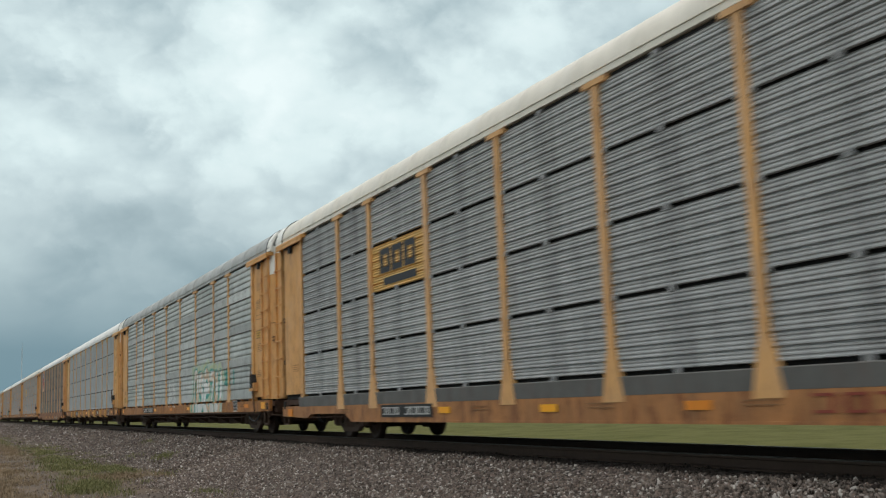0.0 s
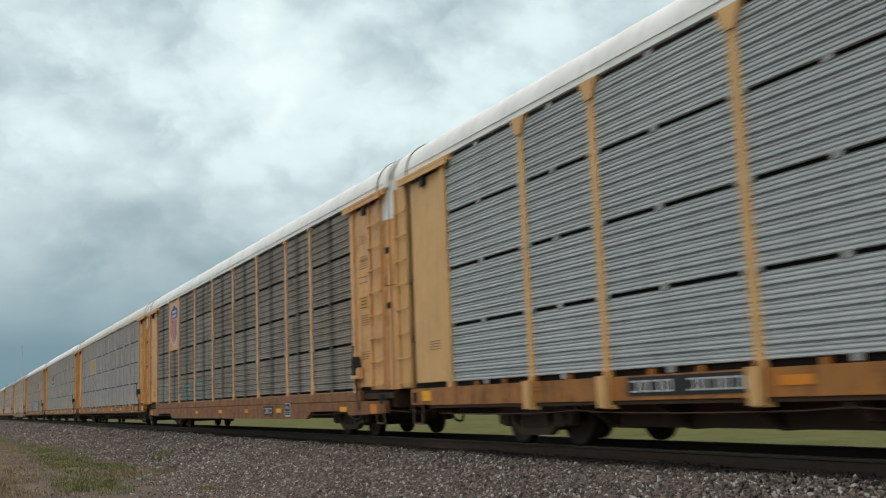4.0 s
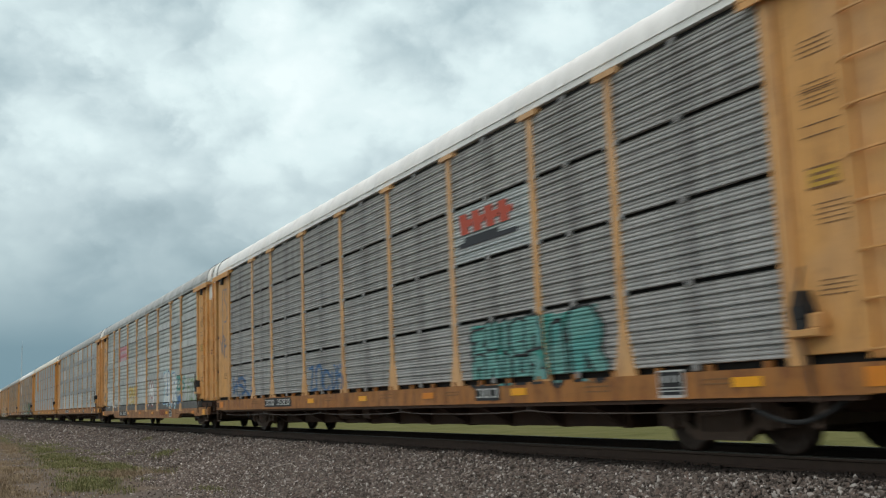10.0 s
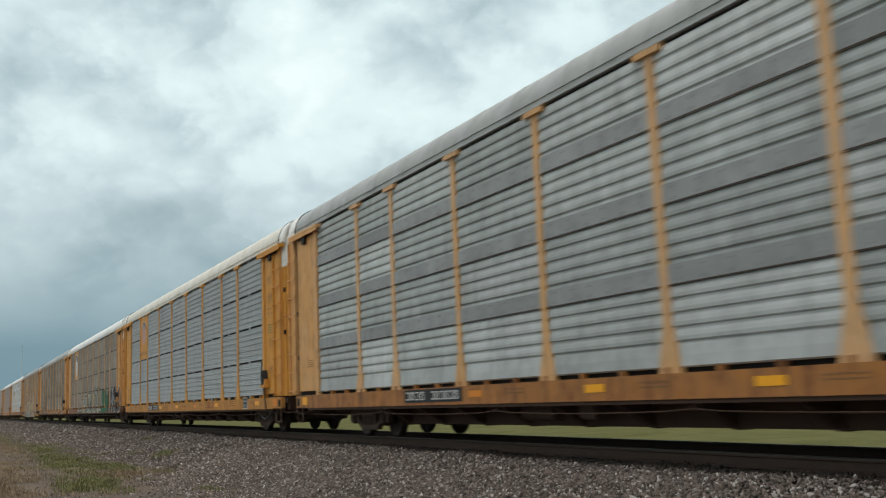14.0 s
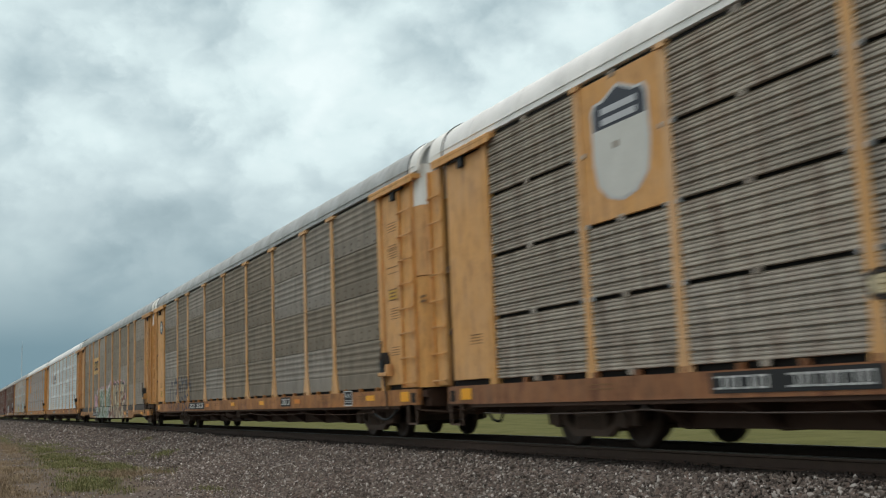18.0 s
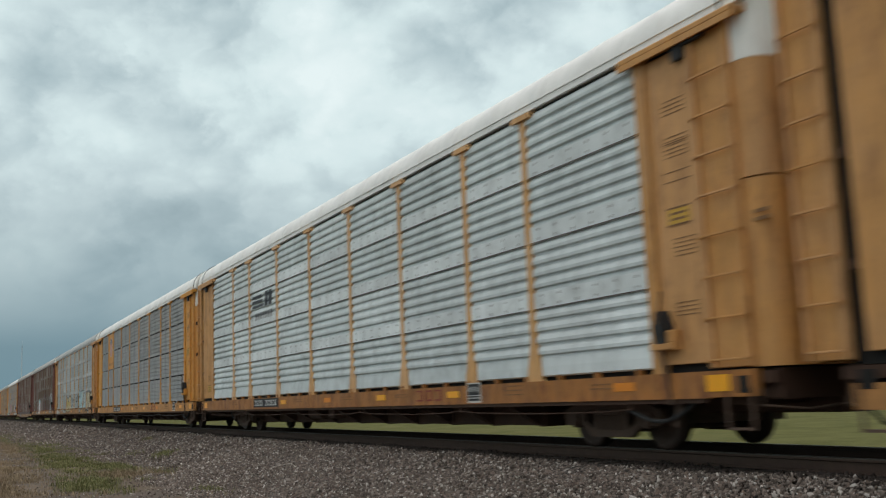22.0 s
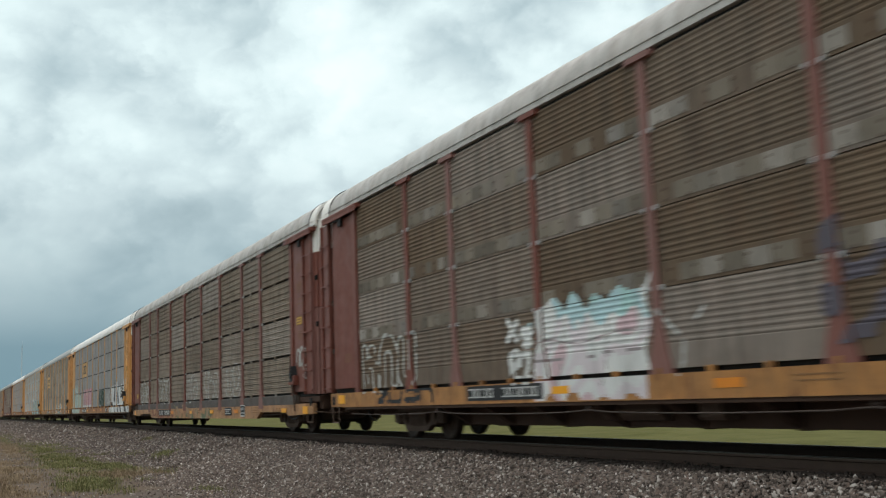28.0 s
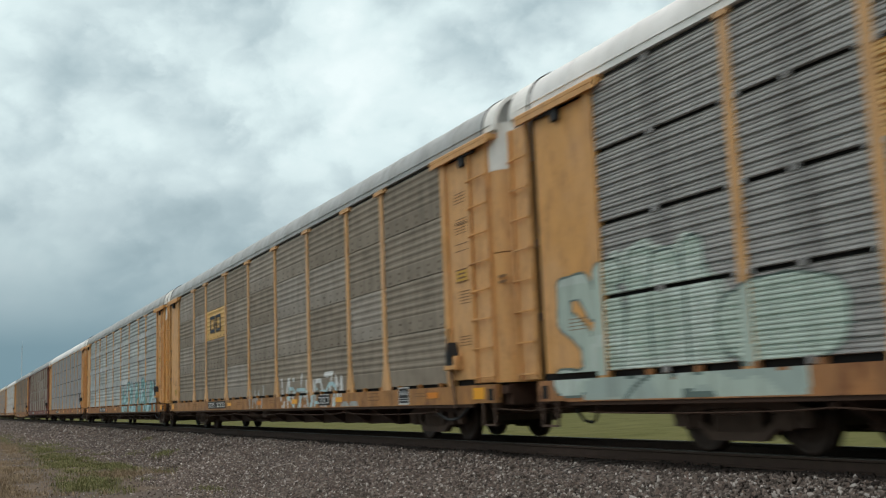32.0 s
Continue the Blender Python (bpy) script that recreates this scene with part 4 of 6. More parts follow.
        link("stencil", once("noticelines", lambda: Shape().box(-0.003, 0, -0.21, 0.21, 0.095, 0.115).box(-0.003, 0, -0.21, 0.21, -0.115, -0.095).box(-0.003, 0, -0.15, 0.15, 0.02, 0.05).box(-0.003, 0, -0.15, 0.15, -0.05, -0.02).mesh("stencil")), INKMARK, car, (-HALF - 0.028, y(0.6), 2.9 if sign < 0 else 1.42))
    if brake:
        gear = link("hand_brake", once("brake", lambda: Shape().prism_x([(-0.10, 1.36), (0.10, 1.36), (0.13, 1.56), (0.05, 1.76), (-0.04, 1.76), (-0.12, 1.54)], -HALF - 0.17, -HALF - 0.03).tube((-HALF - 0.19, 0.0, 1.55), (-HALF - 0.14, 0.0, 1.55), 0.09, 10).mesh("hand_brake")), RUBBER, car, (0, y(0.24), 0), "grease-blackened hand brake housing")
        link("brake_ledge", once("ledge", lambda: Shape().box(-HALF - 0.17, -HALF - 0.03, -0.24, 0.20, 1.28, 1.37, 0.015).box(-HALF - 0.15, -HALF - 0.03, -0.24, -0.02, 1.36, 1.52, 0.02).mesh("brake_ledge")), paint, gear)
        link("brake_chain", once("chain", lambda: Shape().tube((-HALF - 0.12, 0.06, 1.36), (-HALF - 0.09, 0.02, 0.98), 0.022).tube((-HALF - 0.09, 0.02, 0.98), (-HALF - 0.08, -0.03, 0.62), 0.018).mesh("brake_chain")), IRON, gear)
        link("brake_handle", once("bhandle", lambda: Shape().tube((-HALF - 0.2, 0.0, 1.6), (-HALF - 0.2, -0.12, 1.98), 0.016).tube((-HALF - 0.2, -0.12, 1.98), (-HALF - 0.24, -0.16, 1.98), 0.014).mesh("brake_handle")), IRON, gear)


def autorack(spec):
    """A covered car carrier on its flat car, with everything that rides with it."""
    k = spec["k"]
    car = new("autorack_car")
    tagged(car, spec["label"], "rail car", "cars of the freight train")

    def shared(name, rgb, **kw):
        key = ("paint", name)
        if key not in MESH:
            MESH[key] = painted(name, tuple(rgb) + (1.0,), **kw)
        return MESH[key]

    pname, prgb, pkw = PANEL_PAINT[spec["panel"]]
    side = shared(pname, prgb, **pkw)
    yname, yrgb, ykw = POST_PAINT[spec["post"]]
    steel = shared(yname, yrgb, **ykw)
    pkey = {"yellow": "post", "tan": "post"}.get(spec["post"], spec["post"])
    postm = shared(*POST_PAINT[pkey][:2], **POST_PAINT[pkey][2])
    sname, srgb, skw = POST_PAINT[spec.get("sill", {"yellow": "sill", "light": "sill", "tan": "sill", "orange": "ochre_sill"}.get(spec["post"], spec["post"]))]
    sillm = shared(sname, srgb, **skw)
    rname, rrgb, rkw = ROOF_PAINT[spec["roof"]]
    if ("roof", rname) not in MESH:
        MESH[("roof", rname)] = painted(rname, tuple(rrgb) + (1.0,), **rkw)
    roofm = MESH[("roof", rname)]
    kind, deep = spec["kind"], spec["deep"]

    # shell: far side, floor, roof, and a core painted near black as inside shade
    link("inner_wall", once("core", lambda: Shape().box(-HALF + 0.06, HALF - 0.05, -CAR_END + 0.25, CAR_END - 0.25, 0.98, 5.2).mesh("inner_wall")), DARK, car, (0, 0, 0), "solid core painted near black for the shade inside the car")
    link("far_side", once(("far", kind), lambda: far_side_mesh(kind)), side, car, (0, 0, 0))
    link("roof", once("roof", roof_mesh), roofm, car)
    link("eave", once("eave", lambda: Shape().box(-HALF - 0.035, -HALF + 0.1, -CAR_END + 0.05, CAR_END - 0.05, 5.15, 5.172).box(-HALF - 0.045, -HALF + 0.1, -CAR_END + 0.05, CAR_END - 0.05, 5.25, 5.262).mesh("eave")), roofm, car)
    # near-black bar that paints the shade of the gap under the eave
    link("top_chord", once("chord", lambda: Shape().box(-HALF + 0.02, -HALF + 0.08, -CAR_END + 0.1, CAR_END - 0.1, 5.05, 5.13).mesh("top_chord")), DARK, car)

    # side panels, bay by bay and row by row
    plates = spec.get("plate")
    signs = spec.get("sign")
    for b in range(9):
        u0, u1 = BAYS[b], BAYS[b + 1]
        w = u1 - u0 - 0.15
        ym = along((u0 + u1) / 2)
        skip = 0
        if plates and plates[0] == b:
            skip = 2
            plate_panel(car, u0, u1, 2, plates[1], steel)
        for r in range(skip, 4):
            z = TOP - ROW * (r + 0.5)
            m = side
            lab = ""
            if signs and signs[0] == b and r == 1:
                if signs[2]:
                    m = once(("signpaint", signs[2]), lambda: painted("sign_ground", SIGN_GROUND[signs[2]] + (1.0,), grime=0.2, streak=0.2))
                    lab = "panel painted as a sign"
            pan = link("panel", panel_mesh(kind, w), m, car, (-HALF, ym, z), lab)
            if lab or (signs and signs[0] == b and r == 1):
                sign_marks(pan, signs[1], w)
        if kind == "slit":
            for r in range(5):
                link("clip", once("clip", lambda: Shape().box(-0.035, 0.0, -0.055, 0.055, -0.05, 0.05, 0.01).mesh("clip")), BRACKET if spec.get("clips") else side, car, (-HALF, ym + 0.1, TOP - ROW * r - (0.03 if r == 0 else 0)))
        else:
            for r in range(1, 4):
                if spec.get("bands") or spec["panel"] == "zinc":
                    tint = spec.get("bands") or "mixed"
                    link("band", once(("band", tint, round(w, 2)), lambda: Shape().box(-0.006, 0.0, -w / 2, w / 2, -0.140, 0.10).mesh("band")), once(("bandpaint", tint), lambda: painted(tint + "_zinc_band", {"dull": (0.30, 0.31, 0.305, 1), "bright": (0.76, 0.81, 0.81, 1)}.get(tint, (0.46, 0.48, 0.465, 1)), grime=0.32, streak=0.2, rust=0.12 if tint == "mixed" else 0.0, vary=0.25, tone=0.2 if tint == "mixed" else 0.1)), car, (-HALF - 0.024, ym, TOP - ROW * r + 0.155), "flat grey band")
                    link("band_seam", once(("bandseam", round(w, 2)), lambda: Shape().box(-0.005, 0.0, -w / 2, w / 2, -0.006, 0.006).mesh("band_seam")), RUSTY, car, (-HALF - 0.024, ym, TOP - ROW * r + 0.009))
                if spec.get("patches"):
                    for j in range(7):
                        if random.random() < 0.82:
                            link("patch_plate", once(("patch", round(w, 1)), lambda: Shape().box(-0.006, 0.0, -w / 14 + 0.012, w / 14 - 0.012, -0.11, 0.10, 0.002).mesh("patch_plate")), once("patchpaint", lambda: painted("pale_patch", (0.20, 0.172, 0.135, 1), grime=0.35, streak=0.3, vary=0.3, tone=0.25, rough=0.75, spec=0.18)), car, (-HALF - 0.006, ym + w * (j - 3) / 7, TOP - ROW * r + 0.155), "pale replacement plate")
                link("rivet_strip", once(("rivet_strip", round(w, 1)), lambda: rivet_mesh(w)), RUSTY if kind in ("ridge", "ripple") else once("rivetpaint", lambda: plain("stained_rivet", (0.20, 0.195, 0.18), 0.7)), car, (-HALF - (0.020 if kind in ("rib", "bold") else 0.002), ym, TOP - ROW * r + 0.15))
    if kind == "slit" or spec["post"] == "oxide":
        dots = once("post_clip", lambda: clip_row_mesh())
        for b in range(1, 9):
            link("post_clip", dots, BRACKET, car, (-HALF, along(BAYS[b]), 0))
    for b in range(1, 9):
        link("post", post_mesh(spec["posts"]), postm, car, (-HALF + 0.02, along(BAYS[b]), 0))

    # flat car
    if deep:
        if spec.get("curb"):
            link("curb", once("curb", lambda: Shape().box(-HALF - 0.062, -HALF + 0.1, -PANEL_END - 0.3, PANEL_END + 0.3, 0.77, 1.03, 0.015).mesh("curb")), shared("grey_curb", (0.115, 0.112, 0.105), grime=0.3, streak=0.3, rust=0.15) if spec["curb"] == "grey" else shared("brown_curb", (0.062, 0.045, 0.034), grime=0.3, streak=0.3, rust=0.2), car, (0, 0, 0), "dark lower rail")
        else:
            link("curb", once("curb2", lambda: Shape().box(-HALF - 0.04, -HALF + 0.1, -PANEL_END - 0.3, PANEL_END + 0.3, 0.80, 1.03, 0.02).mesh("curb")), sillm, car)
    link("side_sill", once(("sill", deep), lambda: sill_mesh(deep)), sillm, car)
    if not deep:
        link("sill_flange", once("sillflange", lambda: Shape().box(-HALF - 0.05, -HALF + 0.02, -12.8, 12.8, 0.635, 0.687).mesh("sill_flange")), RUSTY, car, (0, 0, 0), "rusty lower flange of the side sill")
    link("far_sill", once(("sill2", deep), lambda: Shape().box(HALF - 0.1, HALF, -CAR_END, CAR_END, 0.5, 1.0).mesh("far_sill")), RUSTY, car)
    link("deck", once("deck", lambda: Shape().box(-HALF + 0.04, HALF - 0.04, -CAR_END, CAR_END, 0.84, 0.97).mesh("deck")), RUSTY, car)
    link("centre_sill", once("centre", lambda: Shape().box(-0.35, 0.35, -13.6, 13.6, 0.66, 0.83).box(-0.3, 0.3, -8.3, 8.3, 0.38, 0.66).mesh("centre_sill")), RUSTY, car)
    for sgn in (-1, 1):
        link("end_sill", once(("endsill", sgn), lambda: Shape().box(-HALF + 0.12, HALF - 0.12, min(sgn * (CAR_END - 0.26), sgn * CAR_END), max(sgn * (CAR_END - 0.26), sgn * CAR_END), 0.66, 1.0, 0.02).mesh("end_sill")), RUSTY, car)
    if not deep:
        for i in range(11):
            yy = -8.0 + 1.6 * i
            link("cross_bearer", once("bearer", lambda: Shape().prism_y([(-HALF + 0.06, 0.84), (-HALF + 0.06, 0.62), (-0.95, 0.29), (0.9, 0.29), (HALF - 0.1, 0.62), (HALF - 0.1, 0.84)], -0.07, 0.07).mesh("cross_bearer")), RUSTY, car, (0, yy, 0))
        link("apron", once("apron", lambda: Shape().box(-1.0, -0.9, -8.2, 8.2, 0.31, 0.84).mesh("apron")), RUSTY, car)
    link("train_pipe", once("pipe", train_pipe_mesh), PIPE if k in (6, 10, 14, 16) else RUSTY, car, (0, 0, 0), "thin brake pipe hung below the sill")
    link("drop_hose", once("drop", drop_hose_mesh), RUBBER, car, (0, 0, 0), "looped rubber air hose")
    link("brake_lever", once("blever", lambda: Shape().prism_x([(-12.3, 0.72), (-12.2, 0.72), (-12.05, 0.38), (-12.12, 0.34)], -HALF + 0.05, -HALF + 0.09).mesh("brake_lever")), IRON, car)
    link("brake_reservoir", once("tank", lambda: Shape().tube((-1.05, 2.2, 0.56), (-1.05, 3.5, 0.56), 0.17, 12).mesh("brake_reservoir")), IRON, car)
    link("brake_valve", once("valve", lambda: Shape().box(-1.3, -0.95, 0.9, 1.3, 0.42, 0.72, 0.04).mesh("brake_valve")), IRON, car)

    # reflectors, plates and stencils on the sill
    zc = 0.86 if not deep else 0.64
    xs = -HALF - (0.062 if not deep else 0.072)
    buried = [(p[0], p[1]) for p in PIECES.get(k, ()) if p[2] < 0.8 and p[3] > 1.3 and p[5] > 0.08 and k != 16]

    def covered(u):
        return any(a - 0.3 < u < b + 0.3 for a, b in buried)

    for i, u in enumerate((-1.0, 8.1, 11.6, 14.9, 18.2, 23.2, 25.0)):
        if covered(u):
            continue
        link("reflector", once(("reflector", i in (0, 6)), lambda: Shape().box(-0.006, 0.0, -0.19, 0.19, -0.095, 0.095).mesh("reflector") if i in (0, 6) else Shape().box(-0.006, 0.0, -0.23, 0.23, -0.055, 0.055).mesh("reflector")), AMBER if (i + k) % 3 else DULLAMBER, car, (xs, along(u), zc))
    if spec.get("board", True):
        board = link("number_board", once("board", lambda: Shape().box(-0.006, 0, -1.22, 1.22, -0.12, 0.12).mesh("number_board")), BLACKPLATE if spec.get("board", True) else sillm, car, (xs, along(5.3 if k == 6 else 6.4), zc), "black board with a white number")
        link("number", once("bars", lambda: plate_mesh([(1.06, 4, 0.22), (-0.06, 6, 0.19)], 0.15)), CHALK, board, (-0.006, 0, 0))
    if covered(17.2):
        pass
    elif k in (0, 1, 7, 9, 13, 14, 21):
        link("owner_mark", once("owner", lambda: plate_mesh([(0.4, 3, 0.4)], 0.2)), once("ownerpaint", lambda: plain("red_mark", (0.25, 0.05, 0.03), 0.6)), car, (xs, along(17.2), zc))
    else:
        owner = link("owner_plate", once("ownerplate", lambda: Shape().box(-0.005, 0, -0.42, 0.42, -0.12, 0.12).mesh("owner_plate")), BLACKPLATE, car, (xs, along(17.2), zc), "black plate with white marks")
        link("owner_mark", once("owner2", lambda: plate_mesh([(0.27, 3, 0.26)], 0.15)), CHALK, owner, (-0.005, 0, 0))
    if not covered(19.0 if deep or k == 13 else 21.9):
        label_plate(car, xs, 19.0 if deep or k == 13 else 21.9, zc + 0.01)
    for i, u in enumerate((9.4, 12.9, 3.0, 20.3, 22.7, 15.9)):
        if covered(u):
            continue
        link("stencil", once(("sillmarks", i), lambda: marks_mesh((2, 2, 2, 3, 2, 2)[i], 0.62, (0.12, 0.12, 0.12, 0.2, 0.11, 0.1)[i], i + 40)), INKMARK, car, (xs, along(u), zc))

    end_fittings(car, 1, steel, spec.get("cap", True), False, k % 2, kind == "slit")
    end_fittings(car, -1, steel, spec.get("cap", True), True, k % 3 == 2, kind == "slit")

    if spec.get("roundel"):
        disc = link("roundel", Shape().tube((-0.006, 0, 0), (0.0, 0, 0), 0.30, 28).mesh("roundel"), BLACKPLATE, car, (-HALF - 0.02, along(-0.66), 4.22), "round black and blue emblem")
        link("roundel_field", Shape().tube((-0.004, 0, 0), (0.0, 0, 0), 0.22, 24).mesh("roundel_field"), flat_paint("pale blue emblem field", (0.10, 0.22, 0.30)), disc, (-0.006, 0, 0), "pale blue emblem field")
        link("roundel_cross", Shape().box(-0.004, 0, -0.2, 0.2, -0.045, 0.045).box(-0.0045, 0, -0.045, 0.045, -0.2, 0.2).mesh("roundel_cross"), CHALK, disc, (-0.010, 0, 0), "white cross of the emblem")

    for i, piece in enumerate(PIECES.get(k, ())):
        sprayed(car, spec, piece, k * 20 + i, 0.003 + 0.0011 * i)

    # running gear
    wheels = []
    for sgn in (-1, 1):
        link("truck", once("truck", truck_frame_mesh), IRON, car, (0, sgn * 10.1, 0), "cast iron truck side frames")
        for d in (-0.86, 0.86):
            wheels.append((link("wheelset", once("wheelset", wheelset_mesh), WHEEL, car, (0, sgn * 10.1 + d, 0.40)), sgn * 10.1 + d))
    return car, wheels


# ---- sprayed lettering, laid over the relief of a car side ----
# strokes on a ten by ten field; the small letters are bare shapes, not characters
GLYPHS = {
    "2": "07 29 79 96 84 00 90", "R": "00 09 69 97 85 05|45 90", "O": "39 17 12 30 60 82 87 69 39", "K": "00 09|99 04 90",
    "i": "50 59", "n": "00 07 29 79 97 90", "u": "09 02 20 70 92 99", "z": "09 89 10 90", "c": "97 69 29 06 03 20 70 92",
    "h": "09 00|05 66 84 80|69 59", "v": "09 40 99", "w": "09 20 56 80 99", "m": "00 28 54 78 90", "y": "09 45 99|45 40", "s": "97 69 19 16 74 91 60 10",
    "l": "19 10 90", "t": "50 58|09 99", "b": "09 00 60 83 65 05", "q": "80 89 39 16 35 85", "e": "95 05 08 59 98 95|05 02 30 90", "p": "00 08 59 87 74 04", "j": "79 72 40 02", "a": "00 29 79 90|14 84", "x": "00 99|09 90", "o": "49 26 23 40 60 83 86 69 49",
}


def stroke_field(glyph, u0, u1, z0, z1, lean):
    """Segments of one glyph inside a box, leaning to the right going up."""
    out = []
    for chain in GLYPHS[glyph].split("|"):
        pts = [(int(p[0]) / 9, int(p[1]) / 9) for p in chain.split()]
        pts = [(u0 + a * (u1 - u0) + lean * b * (z1 - z0), z0 + b * (z1 - z0)) for a, b in pts]
        out += list(zip(pts, pts[1:]))
    return out


def nearest(segments, u, z):
    """Distance of every (u, z) to the closest segment."""
    best = np.full(u.shape, 9.0)
    for (a, b), (c, d) in segments:
        du, dz = c - a, d - b
        s = np.clip(((u - a) * du + (z - b) * dz) / (du * du + dz * dz + 1e-9), 0, 1)
        best = np.minimum(best, np.hypot(u - a - s * du, z - b - s * dz))
    return best


def drift(u, z, seed, scale):
    """Slow noise between -1 and 1."""
    r = np.random.default_rng(seed)
    total = np.zeros(u.shape)
    for i in range(5):
        a, k, p = r.uniform(0, 6.283), scale * r.uniform(0.7, 2.2), r.uniform(0, 6.283)
        total += np.sin((u * math.cos(a) + z * math.sin(a)) * k + p)
    return total / 3.2


def side_strips(spec):
    """Level strips of a car side: foot, head, and how far out each edge lies."""
    kind, deep = spec["kind"], spec["deep"]
    out = []
    if deep:
        out += [(0.42 + 0.0475 * i, 0.4675 + 0.0475 * i, 0.073 if i == 0 else 0.062, 0.062, "sill") for i in range(8)]
        rail = 0.064 if spec.get("curb") else 0.042
        out += [(0.80 + 0.0383 * i, 0.8383 + 0.0383 * i, rail, rail, "sill") for i in range(6)]
    else:
        out += [(0.70 + 0.0375 * i, 0.7375 + 0.0375 * i, 0.062, 0.062, "sill") for i in range(8)]
    for r in (3, 2, 1, 0):
        mid = TOP - ROW * (r + 0.5)
        steps = side_profile(kind)
        out.append((mid - ROW / 2 if r < 3 else 1.03, mid + steps[0][0], 0.0, 0.0, "gap"))
        out.append((mid + steps[-1][0], mid + ROW / 2, 0.0, 0.0, "gap"))
        for (a, d), (b, e) in zip(steps, steps[1:]):
            cuts = max(1, int((b - a) / 0.04))
            for i in range(cuts):
                p, q = a + (b - a) * i / cuts, a + (b - a) * (i + 1) / cuts
                dp, dq = d + (e - d) * i / cuts, d + (e - d) * (i + 1) / cuts
                low = mid + (p + q) / 2 - (TOP - ROW * (r + 1))
                proud = 0.0
                if r < 3 and 0.01 < low < 0.30:
                    proud = 0.031 if (spec["panel"] == "zinc" or spec.get("bands")) and kind != "slit" and low < 0.26 else 0.013 if spec.get("patches") else 0.0
                out.append((mid + p, mid + q, max(dp, proud), max(dq, proud), "panel"))
    return out


def post_half(posts, z):
    (f, h), foot = {"flare": ((0.22, 0.62), 0.98), "slim": ((0.12, 0.35), 1.0), "deep": ((0.24, 0.7), 0.70), "over": ((0.14, 0.5), 0.58)}[posts]
    if z < foot:
        return 0.0
    return float(np.interp(z, [foot, foot + 0.12, foot + h], [f, f * 0.92, 0.078]))


def spray_paint(rgb):
    key = ("spray", tuple(rgb[:3]))
    if key not in LOGO:
        n = Net("spray_paint")
        c = n.coord()
        worn = n.noise(n.vec("MULTIPLY", c, (1, 1, 0.6)), 5.0, 6.0, 0.7)
        col = n.mix(n.span(worn, 0.46, 0.72, 0.0, 0.5), tuple(rgb[:3]) + (1,), tuple(0.55 * v + 0.09 for v in rgb[:3]) + (1,))
        col = n.mix(n.span(n.noise(n.vec("MULTIPLY", c, (6, 6, 0.6)), 1.0, 4.0), 0.5, 0.75, 0.0, 0.35), col, (0.06, 0.052, 0.045, 1))
        LOGO[key] = n.done(col, 0.6, 0, None, 0.25)
    return LOGO[key]


